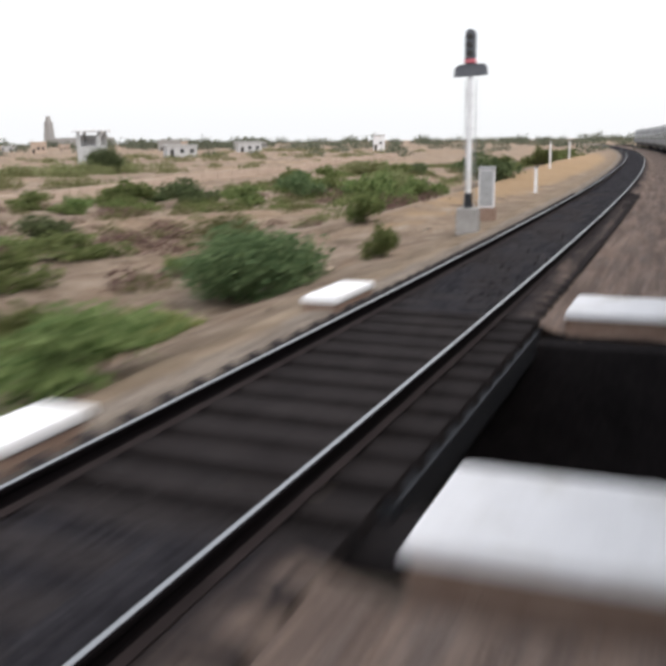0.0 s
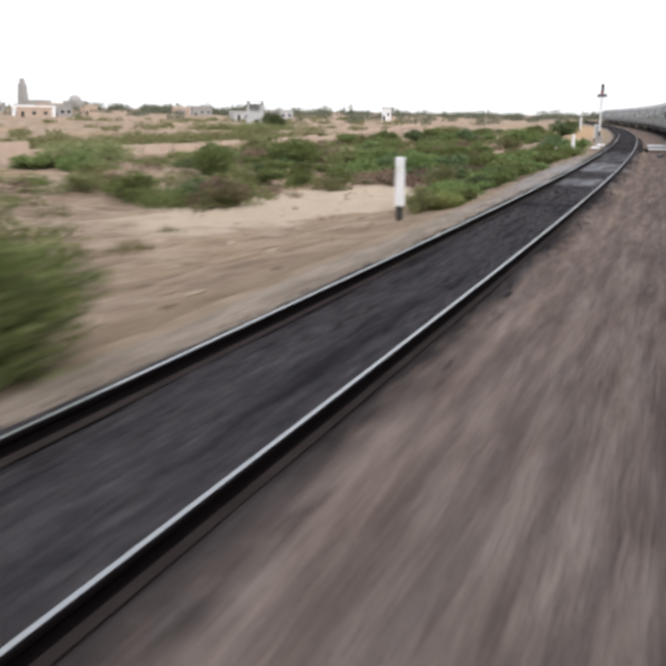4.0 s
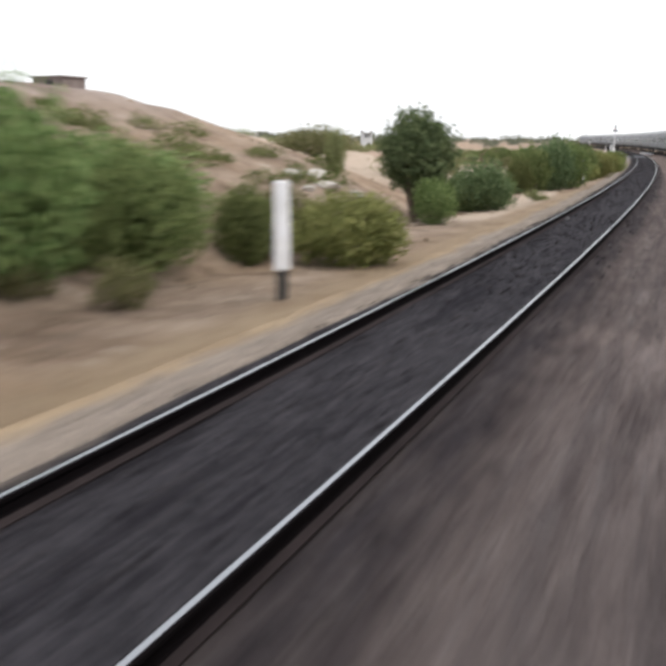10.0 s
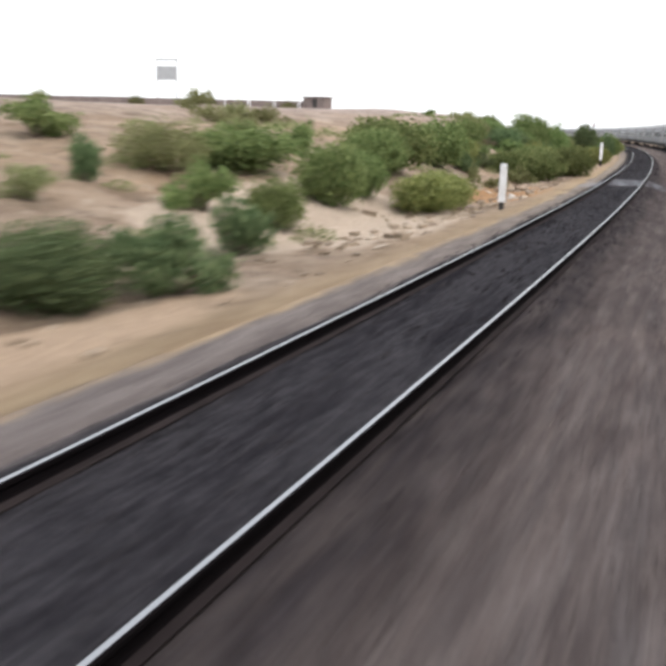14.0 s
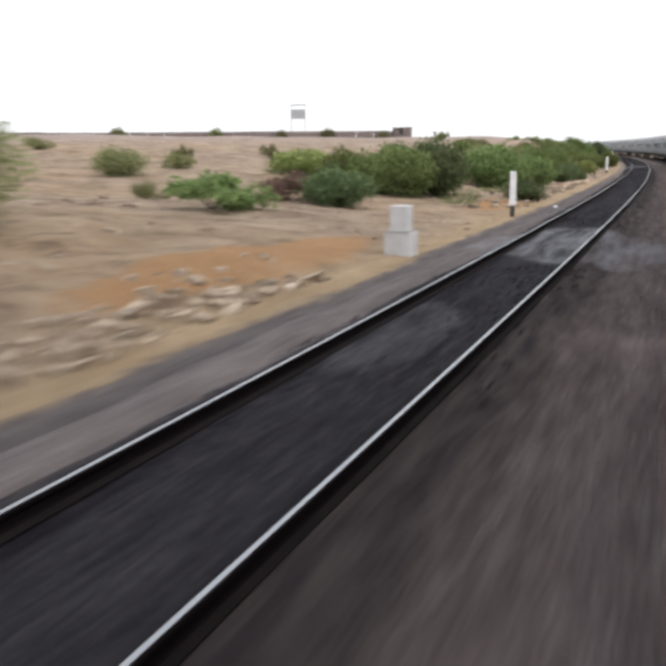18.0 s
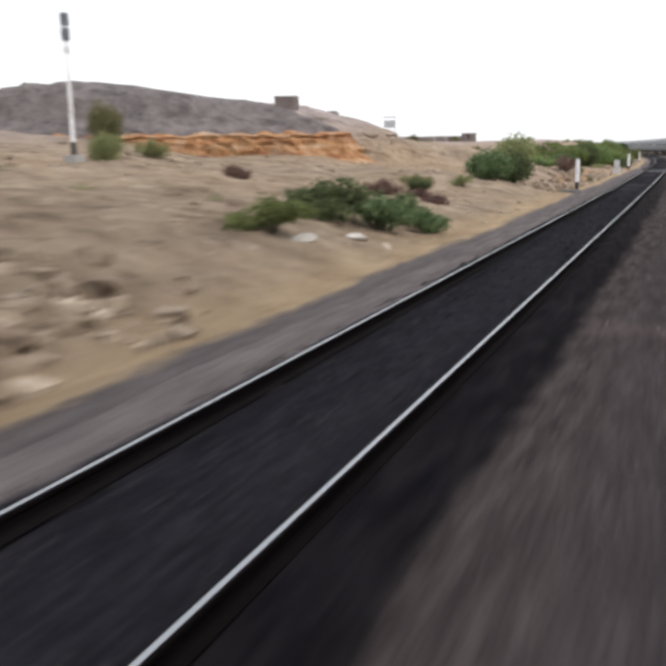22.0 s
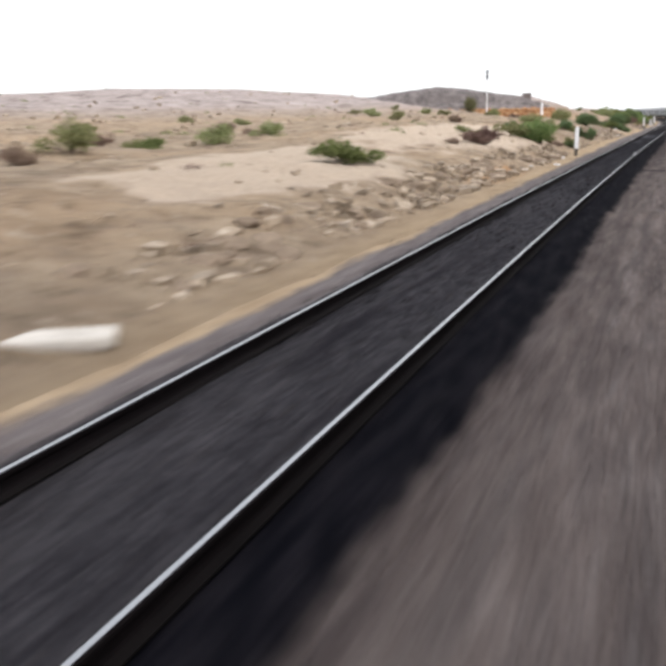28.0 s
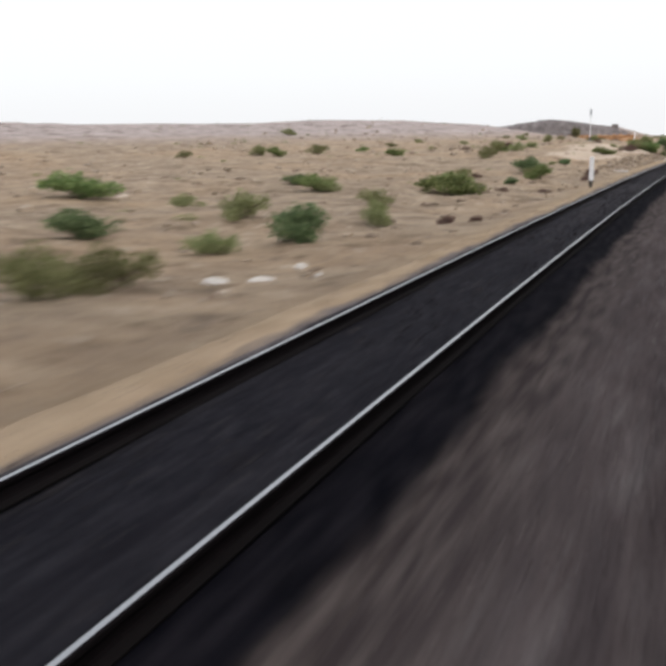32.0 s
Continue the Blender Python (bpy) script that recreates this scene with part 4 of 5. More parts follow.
# two-storey concrete lookout on the plain
lx, ly = spot(106.1, 67.5)
lookout = thing("lookout_house", "small grey concrete lookout house with a white roof slab", "house", Matrix.Translation((float(lx), float(ly), -1.5)) @ Matrix.Rotation(radians(20), 4, 'Z'))
part("lower_storey", box(3.1, 3.1, 2.6, 0, .03), CONCRETE_PALE, lookout)
for sx, sy, h, x, y in ((3.1, .2, 2.2, 0, 1.45), (.2, 2.68, 2.2, -1.45, 0), (.5, .2, 2.2, 1.3, -1.45), (.5, .2, 2.2, -1.3, -1.45), (2.08, .2, .8, 0, -1.45), (.2, 2.68, .8, 1.45, 0)):
    part("upper_wall", box(sx, sy, h, 2.6, .02, 1, (x, y)), CONCRETE_PALE, lookout)
part("roof", box(4.0, 4.0, .25, 5.2, .04), WHITEWASH, lookout, "white roof slab")
for sx in (-1.35, 1.35):
    for sy in (-1.35, 1.35):
        part("pillar", box(.3, .3, .5, 4.75, .02, 1, (sx, sy)), CONCRETE, lookout)
part("doorway", box(.9, .1, 1.9, 0, .01, 1, (.4, -1.57)), TAR, lookout, "dark doorway")

# open steel frame with a panel on the plateau
a, b = at(-107.4, 68.5), at(-107.1, 65.4)
mid = (a + b) / 2
sign = thing("steel_sign_frame", "tall grey steel sign frame with a blank panel on thin legs", "billboard",
             Matrix.Translation((mid.x, mid.y, 0)) @ Matrix.Rotation(math.atan2(b.y - a.y, b.x - a.x), 4, 'Z'))
for x in (-1.5, 1.5):
    part("leg", rod(.07, .07, 7.9, 3.6, 8, (x, 0)), GREYSTEEL, sign, "thin steel leg")
part("top_beam", box(3.4, .16, .26, 11.3, .01), GREYSTEEL, sign)
part("panel", box(3.0, .10, 1.85, 8.65, .01), GREYSTEEL, sign, "blank grey panel")
part("lower_beam", box(3.1, .1, .12, 8.5, .01), GREYSTEEL, sign)

gx = at(-102, 45.2)
guard = thing("guard_hut", "small dark masonry hut at the end of the plateau wall", "hut", Matrix.Translation((gx.x, gx.y, 5.0)) @ Matrix.Rotation(radians(-15), 4, 'Z'))
part("wall_block", box(3.4, 2.4, 3.0, -1.6, .03), DARKWALL, guard)
part("roof", box(3.7, 2.7, .14, 1.4, .02), DARKWALL, guard, "flat roof slab")
part("doorway", box(.7, .06, 1.2, 0, .01, 1, (.2, -1.22)), TAR, guard, "dark doorway")


# ---- mesa with an orange earth cliff ----
def mesa():
    edge = [(-309, 17), (-313, 18.5), (-317, 22), (-321, 29), (-324, 38), (-326, 50), (-324, 62), (-312, 66), (-301, 58), (-300, 44), (-302, 30), (-305, 20)]
    n = 168
    ring = []
    for i in range(n):
        u = i / n * len(edge)
        k = int(u)
        a, b = edge[k], edge[(k + 1) % len(edge)]
        ring.append((a[0] + (b[0] - a[0]) * (u - k), a[1] + (b[1] - a[1]) * (u - k)))
    levels = [(-.6, -3.0), (.4, -1.9), (1.0, -1.3), (1.4, -.5), (1.7, -.25), (2.0, -.1), (2.3, -.05), (2.6, .05), (2.85, .0), (3.05, .15), (3.2, .0), (3.35, .35), (3.6, .6), (3.9, 1.0), (4.15, 1.5), (4.4, 2.2),
              (4.65, 2.9), (4.9, 3.6), (5.2, 5.0)] + [(5.3, -k) for k in (.62, .5, .4, .3, .2, .1, .03)]
    verts, faces, mi, lanes = [], [], [], []
    cp, cn = -312.5, 40
    for j, (z, inset) in enumerate(levels):
        for i, (p, q) in enumerate(ring):
            d = math.hypot(p - cp, q - cn)
            # earth fallen against the side towards the line
            talus = max(0.0, min(1.0, (20.5 - q) / 4)) * max(0.0, min(1.0, (p + 317) / 5))
            rough = .5 * noise.noise(Vector((i * .16, z * .5, 2))) + .3 * noise.noise(Vector((i * .6, z * 1.9, 5))) + .2 * noise.noise(Vector((i * 1.7, z * 4.1, 7)))
            if z == 5.3:
                k = -inset
            else:
                k = max(.68 if z > 4 else .05, 1 - (inset + rough - talus * max(0, 4.6 - z) * 1.5) / d)
            hp, hn = cp + (p - cp) * k, cn + (q - cn) * k
            hump = 1.65 * math.exp(-((hp + 316) / 7) ** 2 - ((hn - 36) / 9) ** 2) if z > 4.6 else 0
            x, y = spot(hp, hn)
            crag = .22 * noise.noise(Vector((i * .5, z * 3, 9))) + (.22 * noise.noise(Vector((float(x) * .9, float(y) * .9, 4))) if z > 3.2 else 0)
            verts.append((float(x), float(y), z + hump + crag))
            lanes.append((hp, hn))
    for j in range(len(levels) - 1):
        for i in range(n):
            faces.append((j * n + i, (j + 1) * n + i, (j + 1) * n + (i + 1) % n, j * n + (i + 1) % n))
            p, q = ring[i]
            mi.append(2 if j < 3 or (q < 18.2 and p > -313) else 0 if j < 11 else 1)
    faces.append(tuple((len(levels) - 1) * n + i for i in range(n))[::-1])
    mi.append(1)
    tagged(new("mesa", mesh_of("mesa", verts, faces, [REDCLIFF, ROCKDARK, SOIL], mi, False, lanes)), "low mesa with orange earth cliff and dark rocky cap", "hill", kind="structure")
    hut = thing("stone_tank", "small square stone tank on top of the mesa", "tank", stand(-311.8, 21.8, 4.6, 12))
    part("wall_block", box(1.35, 1.3, 1.05, 0, .03), DARKWALL, hut)
    part("lid", box(1.42, 1.38, .08, 1.05, .01), CONCRETE, hut, "thin concrete lid")


mesa()


# ---- rocks ----
def rock_mesh(seed, material):
    bm = bmesh.new()
    bmesh.ops.create_icosphere(bm, subdivisions=2, radius=1)
    cuts = [(Vector((math.sin(seed * 3 + i * 2.4), math.cos(seed * 5 + i * 1.7), math.sin(i * 2.1 + seed))).normalized(), .55 + .12 * (i % 3)) for i in range(6)]
    for v in bm.verts:
        d = v.co.normalized()
        k = 1 + .35 * noise.noise(d * 1.3 + Vector((seed * 7.1, 0, 0))) + .18 * noise.noise(d * 3.1 + Vector((0, seed * 3.3, 0)))
        q = d * k
        for axis, far_ in cuts:
            over = q.dot(axis) - far_
            if over > 0:
                q = q - axis * over * .97
        v.co = Vector((q.x * 1.25, q.y * .9, max(-.35, q.z * .7)))
    me = bpy.data.meshes.new("rock")
    bm.to_mesh(me)
    bm.free()
    me.materials.append(material)
    return me


ROCKS = [rock_mesh(i, ROCK) for i in range(5)]
DARKROCKS = [rock_mesh(i + 20, ROCKDARK) for i in range(3)]
PALE = [rock_mesh(i + 9, PALEROCK) for i in range(3)]


def put_rock(p, n, r, meshes=ROCKS, label="weathered tan rock on the stony bank"):
    ob = new("rock", g.choice(meshes))
    ob.matrix_basis = stand(p, n, ground_z(p, n) - r * .05, g.uniform(0, 360)) @ Matrix.Diagonal((r * g.uniform(.8, 1.4), r, r * g.uniform(.7, 1.1), 1))
    tagged(ob, label, "rock", "rocks on the bank")


def rubble(name, banks, seed, label):
    """Broken stones spread over the banks, too many to count."""
    gg = np.random.default_rng(seed)
    base = np.array([(x, y, z) for x in (-1, 1) for y in (-1, 1) for z in (-1, 1)], float)
    quads = [(0, 1, 3, 2), (4, 6, 7, 5), (0, 4, 5, 1), (2, 3, 7, 6), (0, 2, 6, 4), (1, 5, 7, 3)]
    verts, faces = [], []
    for count, p0, p1, n0, n1, r0, r1 in banks:
        done = 0
        while done < count:
            p, n = gg.uniform(p0, p1), n0 + (n1 - n0) * gg.uniform() ** 1.4
            if noise.noise(Vector((p * .35, n * .6, seed))) < gg.uniform(-.35, .2):
                continue
            done += 1
            r = r0 + (r1 - r0) * gg.uniform() ** 2.4
            x, y = spot(p, n)
            a = gg.uniform(0, 6.28)
            tilt = gg.uniform(-.35, .35)
            q = base * gg.uniform(.55, 1.15, (8, 3)) * np.array((gg.uniform(.7, 1.5), 1, gg.uniform(.35, .8))) * r
            c, s_ = math.cos(a), math.sin(a)
            z0 = ground_z(p, n) + r * .15
            o = len(verts)
            verts += [(float(x) + c * u[0] - s_ * u[1], float(y) + s_ * u[0] + c * u[1], z0 + u[2] + u[0] * tilt) for u in q]
            faces += [tuple(k + o for k in f) for f in quads]
    tagged(new(name, mesh_of(name, verts, faces, RUBBLE)), label, "stones", kind="stuff")


rubble("bank_rubble", ((700, -318, -283, 3.5, 6.0, .03, .18), (700, -374, -356, 3.5, 7.0, .03, .22), (220, -402, -378, 3.5, 7.0, .03, .10), (900, -456, -408, 3.4, 5.6, .03, .22),
                       (250, -262, -226, 3.6, 7, .03, .2), (260, -215, -180, 3.6, 6.5, .03, .16)), 3, "broken tan rubble on the cut bank")


def cap_stones():
    """Dark broken rock covering the cap of the mesa, too much to count."""
    gg = np.random.default_rng(21)
    bm = bmesh.new()
    for _ in range(150):
        u = gg.uniform()
        p, n = -309 - 15 * u ** 1.2 + gg.uniform(-.5, 2.5), 18 + 34 * u + gg.uniform(-1, 3)
        r = gg.uniform(.2, .55)
        z = 3.5 + gg.uniform(0, 1.3)
        inner = (z - 3.2) * 1.6
        stone = DARKROCKS[int(gg.integers(3))].copy()
        stone.transform(stand(p + inner * .8, n + inner * .5, z - r * .25, gg.uniform(0, 360)) @ Matrix.Diagonal((r * 1.3, r, r * .8, 1)))
        bm.from_mesh(stone)
        bpy.data.meshes.remove(stone)
    me = bpy.data.meshes.new("cap_rubble")
    bm.to_mesh(me)
    bm.free()
    me.materials.append(ROCKDARK)
    tagged(new("cap_rubble", me), "dark broken rock on the cap of the mesa", "rubble", kind="stuff")


rubble("field_stones", ((1500, -545, -270, 3.4, 22, .02, .13), (900, -270, -120, 3.4, 18, .02, .10), (700, -120, 40, 3.2, 14, .02, .10), (900, -545, -300, 20, 70, .06, .3)), 5, "stones strewn over the dry soil")
for count, p0, p1, n0, n1, r0, r1 in ((10, -318, -283, 3.7, 5.4, .06, .20), (14, -374, -356, 3.7, 6.2, .08, .28), (8, -402, -380, 3.7, 6.2, .06, .18), (26, -456, -408, 3.6, 5.4, .08, .34),
                                     (46, -378, -355, 3.8, 6.6, .16, .42), (16, -404, -380, 3.8, 6.5, .1, .26), (56, -458, -405, 3.7, 5.6, .14, .40), (36, -318, -284, 3.8, 5.6, .12, .34), (24, -540, -460, 3.4, 9, .08, .28), (18, -260, -226, 3.8, 7, .1, .3), (16, -215, -180, 3.9, 6, .08, .22)):
    for _ in range(count):
        put_rock(g.uniform(p0, p1), n0 + (n1 - n0) * g.random() ** 1.6, g.uniform(r0, r1))
for p, n, r in ((-364, 3.7, .3), (-518.4, 5.8, .30), (-517.6, 5.2, .24), (-515.0, 5.4, .2), (-517.0, 4.1, .12), (-349, 5.0, .28), (-346, 4.8, .25), (-192, 4.6, .2), (-194, 4.2, .18), (-422, 3.6, .16), (-190, 4.0, .2)):
    put_rock(p, n, r, PALE, "pale limestone block on bare soil")
for p, n, r in ((-138.7, 8.4, .42), (-138, 9.1, .36), (-139.6, 9.2, .32), (-137.2, 7.9, .28), (-140.2, 8.3, .26)):
    put_rock(p, n, r, PALE, "pale limestone block on the sandy slope")
put_rock(-144.2, 5.8, .42, ROCKS, "grey tan rock on the sandy slope")


# ---- shrubs and trees ----
def crown_mesh(name, seed, lobes, count, leaf, material):
    r = np.random.default_rng(seed)
    lob = np.array(lobes, float)
    wgt = lob[:, 3] * lob[:, 4] * lob[:, 5]
    pick = r.choice(len(lob), count, p=wgt / wgt.sum())
    d = r.normal(size=(count, 3))
    d /= np.linalg.norm(d, axis=1)[:, None]
    bumps = 1 + .22 * np.sin(d[:, 0] * 5 + seed) * np.cos(d[:, 1] * 6 + pick) + .15 * np.sin(d[:, 2] * 9 + pick * 2)
    rad = (r.uniform(.1, 1, count) ** .45) * bumps * np.where(r.uniform(size=count) < .12, r.uniform(1.0, 1.22, count), 1.0)
    c = lob[pick, :3] + d * lob[pick, 3:] * rad[:, None]
    c[:, 2] = np.where(c[:, 2] < .03, r.uniform(.02, .3, count), c[:, 2])
    a = r.normal(size=(count, 3))
    a /= np.linalg.norm(a, axis=1)[:, None]
    b = np.cross(a, r.normal(size=(count, 3)))
    b /= np.linalg.norm(b, axis=1)[:, None]
    s_ = r.uniform(.6, 1.3, count)[:, None] * leaf
    a, b = a * s_, b * s_ * .55
    v = np.stack([c - a, c - b * .9, c + a, c + b * .9], 1).reshape(-1, 3)
    me = bpy.data.meshes.new(name)
    me.vertices.add(len(v))
    me.vertices.foreach_set("co", v.ravel())
    me.loops.add(len(v))
    me.loops.foreach_set("vertex_index", np.arange(len(v)))
    me.polygons.add(count)
    me.polygons.foreach_set("loop_start", np.arange(0, len(v), 4))
    me.materials.append(material)
    me.update(calc_edges=True)
    return me


def shrub(name, label, category, group, seed, radius, height, count, leaf, material, trunk=.03, lift=.0):
    r = random.Random(seed)
    ob = thing(name, label, category, None, group)
    lobes, stems = [], []
    n = 11 if height < 2 else 22
    for i in range(n):
        if height > 2:
            # a dome of many clumps
            a, up = i * 2.4 + r.uniform(-.3, .3), 1 - 2 * (i + .5) / n
            d = radius * r.uniform(.50, .68) * math.sqrt(1 - up * up)
            z = lift + (height - lift) * (.46 + r.uniform(.26, .34) * up)
            s_ = radius * r.uniform(.30, .44)
            hz = (height - lift) * r.uniform(.20, .28)
            lobes.append((d * math.cos(a), d * math.sin(a), max(z, hz * .7), s_ * r.uniform(.85, 1.2), s_ * r.uniform(.85, 1.2), hz))
            if i % 3 == 0:
                m1 = (d * .4 * math.cos(a), d * .4 * math.sin(a), max(.2, z * .5))
                stems += [rod_between((r.uniform(-.06, .06), r.uniform(-.06, .06), -.15), m1, trunk, trunk * .7), rod_between(m1, (d * math.cos(a), d * math.sin(a), z), trunk * .7, trunk * .25)]
            continue
        a = i * 2.4 + r.uniform(-.5, .5)
        d = radius * (i / n) ** .6 * r.uniform(.75, 1.0)
        low = 1 - .30 * (d / radius) ** 2
        s_ = radius * r.uniform(.30, .46) * (1.1 - .25 * d / radius)
        hz = height * r.uniform(.24, .38) * low
        z = max(hz * .8, (height - lift) * (r.uniform(.18, .34) if i % 3 == 2 else r.uniform(.40, .60) if i % 3 == 1 else r.uniform(.58, .72)) * low) + lift
        lobes.append((d * math.cos(a), d * math.sin(a), z, s_ * r.uniform(.8, 1.3), s_ * r.uniform(.8, 1.3), hz))
        if i % 2 == 0:
            m1 = (d * .4 * math.cos(a), d * .4 * math.sin(a), z * .5)
            stems += [rod_between((r.uniform(-.06, .06), r.uniform(-.06, .06), -.15), m1, trunk, trunk * .7), rod_between(m1, (d * math.cos(a), d * math.sin(a), z), trunk * .7, trunk * .25)]
    part("trunk", joined(*stems), BARK, ob, "grey woody branching trunk")
    part("crown", crown_mesh("crown", seed, lobes, count, leaf, material), None, ob)
    return ob


KINDS = {
    "low": [shrub("shrub", "low green thorny shrub on dry soil", "shrub", "green shrubs", 11 + i, 1.0, .85, 1700, .070, m_) for i, m_ in enumerate((GREEN, GREEN, DARKGREEN))],
    "olive": [shrub("shrub", "thin olive-green scrub bush on dry soil", "shrub", "olive shrubs", 31 + i, 1.0, .8, 1700, .055, OLIVE) for i in range(2)],
    "dry": [shrub("dry_bush", "dry brown leafless thorn bush", "bush", "dry bushes", 41 + i, 1.0, .7, 2200, .05, DRY) for i in range(2)],
    "big": [shrub("acacia_bush", "large dense green acacia bush beside the track", "bush", "acacia bushes", 51 + i, 2.0, 2.25, 7500, .088, m_, .05) for i, m_ in enumerate((GREEN, GREEN, DARKGREEN))],
    "pale": [shrub("acacia_bush", "large yellow-green acacia bush beside the track", "bush", "acacia bushes", 61 + i, 2.0, 2.2, 7500, .086, YELLOWGREEN, .05) for i in range(2)],
    "grey": [shrub("acacia_bush", "open grey-green acacia bush on the slope", "bush", "acacia bushes", 81 + i, 2.0, 2.2, 5200, .08, OLIVE, .05) for i in range(2)],
    "tree": [shrub("acacia_tree", "upright green acacia tree beside the track", "tree", "acacia trees", 71, 1.5, 3.6, 9000, .088, DARKGREEN, .08, 1.0)],
}
USED = set()
SIZE = {}
for protos in KINDS.values():
    for ob in protos:
        co = np.array([v.co for c in ob.children if c.name.startswith("crown") for v in c.data.vertices])
        SIZE[ob.name] = (float(np.percentile(np.hypot(co[:, 0], co[:, 1]), 92)), float(np.percentile(co[:, 2], 99)))


def plant(kind_, p, n, wide, high, i=None):
    """A bush of that width and height."""
    protos = KINDS[kind_]
    ob = protos[i if i is not None else g.randrange(len(protos))]
    r, top = SIZE[ob.name]
    k = wide / 2 / r
    m = stand(p, n, ground_z(p, n) - .06, g.uniform(0, 360)) @ Matrix.Diagonal((k * g.uniform(.9, 1.15), k * g.uniform(.9, 1.15), (high + .06) / top, 1))
    put_copy(ob, m, ob.name not in USED)
    USED.add(ob.name)


def grow(rows):
    """Bushes seen singly: tone, place along and beside the line, width, height."""
    for tone, p, n, wide, high in rows:
        large = high > 1.25
        high = high * .95 if large else high
        if tone == "G":
            plant("big" if large else "low", p, n, wide, high, g.randrange(2))
        elif tone == "D":
            plant("big" if large else "low", p, n, wide, high, 2)
        elif tone == "O":
            plant("grey" if large else "olive", p, n, wide, high)
        else:
            plant({"P": "pale", "B": "dry"}[tone], p, n, wide, high)


# the near plain
grow([("O", -41.5, 3.6, 0.8, 0.7), ("P", -40.7, 3.5, 1, 0.4), ("P", -40, 3.1, 1.1, 0.4), ("G", -39, 2.9, 0.9, 0.4), ("G", -37.7, 3, 0.8, 0.5),
      ("G", -32.9, 3.5, 0.9, 0.4), ("G", -31.2, 3.3, 1.1, 0.6), ("B", -30.3, 6.1, 1.1, 0.4), ("O", -30.2, 6.4, 0.9, 0.4), ("G", -27.8, 3.5, 1.3, 0.6), ("O", -27.7, 6.3, 1.2, 1),
      ("O", -25, 16.8, 1.5, 1), ("G", -23.7, 14.4, 1.3, 0.7), ("G", -23, 3.7, 1.5, 0.8), ("B", -21.3, 10.4, 2.8, 0.7), ("G", -20.8, 13.3, 1.4, 0.8), ("B", -19.3, 9.2, 2.2, 0.7),
      ("G", -18.4, 16.2, 1.5, 0.8), ("O", -17.5, 30.6, 4.8, 1.4), ("G", -17.2, 22.3, 2.5, 2), ("G", -14.3, 14.6, 1.4, 0.6)])
# the near plain
grow([("G", -13.5, 11.1, 2.1, 1.4), ("G", -10.7, 5.1, 2.3, 1.1), ("G", -8.6, 14.7, 2.6, 1.4), ("G", -8.5, 20.5, 2.7, 1.9), ("G", -7.2, 4.4, 2.7, 0.7), ("G", -5.9, 26.2, 2.5, 0.7)])
# the plain by the culvert
grow([("G", 8.6, 3.4, 2.4, 0.9), ("G", 12.1, 7.3, 1.4, 1), ("G", 22.5, 10.3, 1.3, 0.5), ("G", 24.4, 15.7, 4, 0.8), ("D", 99, 61.5, 4.6, 3.1), ("G", -3.7, 3.2, 1.7, 0.7), ("G", -0.7, 8.9, 2, 0.9), ("G", 3.2, 8, 1.4, 0.8), ("G", 4.8, 14.8, 3.6, 1.3), ("G", 5.5, 5.4, 2.2, 1.1),       ("O", 7, 17.3, 1.1, 1.2), ("G", 7.6, 13, 2.7, 1.3), ("O", 9.1, 17.3, 1.7, 0.9), ("D", 12.8, 21.6, 1.3, .8), ("G", 13.3, 12.2, 3.2, 1.15), ("B", 13.4, 11.8, 2.4, 0.8),
      ("P", 14.2, 6.2, 1.9, 0.5), ("D", 18.5, 6, 2.8, 1.6), ("G", 18.6, 13, 2.8, .95), ("G", 21.1, 3.8, 1, 0.8), ("G", 21.7, 18, 3.1, 1.05),
      ("G", 22.2, 24.2, 2.9, .8), ("G", 25.5, 23.7, 1.6, .65), ("O", 27.6, 11.1, 2.3, 1.1), ("G", 29.3, 7, 1.3, 1)])
# the plain by the culvert
grow([("G", 48.6, 29, 2, 0.7), ("G", 50.4, 21.6, 2.9, 1.1), ("O", 55.1, 13.8, 3.6, 1.7), ("G", 59.5, 21.7, 2.9, 1.1), ("O", 100.2, 28.7, 5.4, 1.6)])
# the strip before the boundary wall
grow([("P", -103.8, 3.6, 1.7, 1.3), ("D", -102.8, 5.3, 1.3, 1.7), ("D", -102.6, 6.6, 1.7, 1.6), ("G", -101.7, 3.7, 1.7, 2.1), ("P", -99.8, 3, 1.8, 1.7), ("P", -96.5, 3.2, 1, 1.4),
      ("P", -90.3, 3, 1.1, 1.3), ("O", -89.8, 17.4, 1.5, 0.9), ("P", -89.6, 2.5, 1.1, 1.5), ("P", -88.1, 2.4, 1.5, 1.3), ("D", -87.6, 7.1, 1.6, 1.6),
      ("P", -87.2, 6.2, 1.4, 2), ("P", -78.6, 3.8, 1.5, 1.4), ("P", -73.3, 4.1, 2, 1.6), ("B", -72.2, 23.5, 1.6, 1.1), ("B", -69.5, 32.8, 1.5, 0.7),
      ("P", -68.4, 4, 2, 1.3), ("O", -66.4, 24.2, 1.7, 1.1), ("O", -61.9, 10.4, 1.1, 0.6), ("G", -59.7, 3.3, 2.9, 1.5)])
# the strip before the boundary wall
grow([("O", -56.8, 16.9, 0.9, 0.4)])
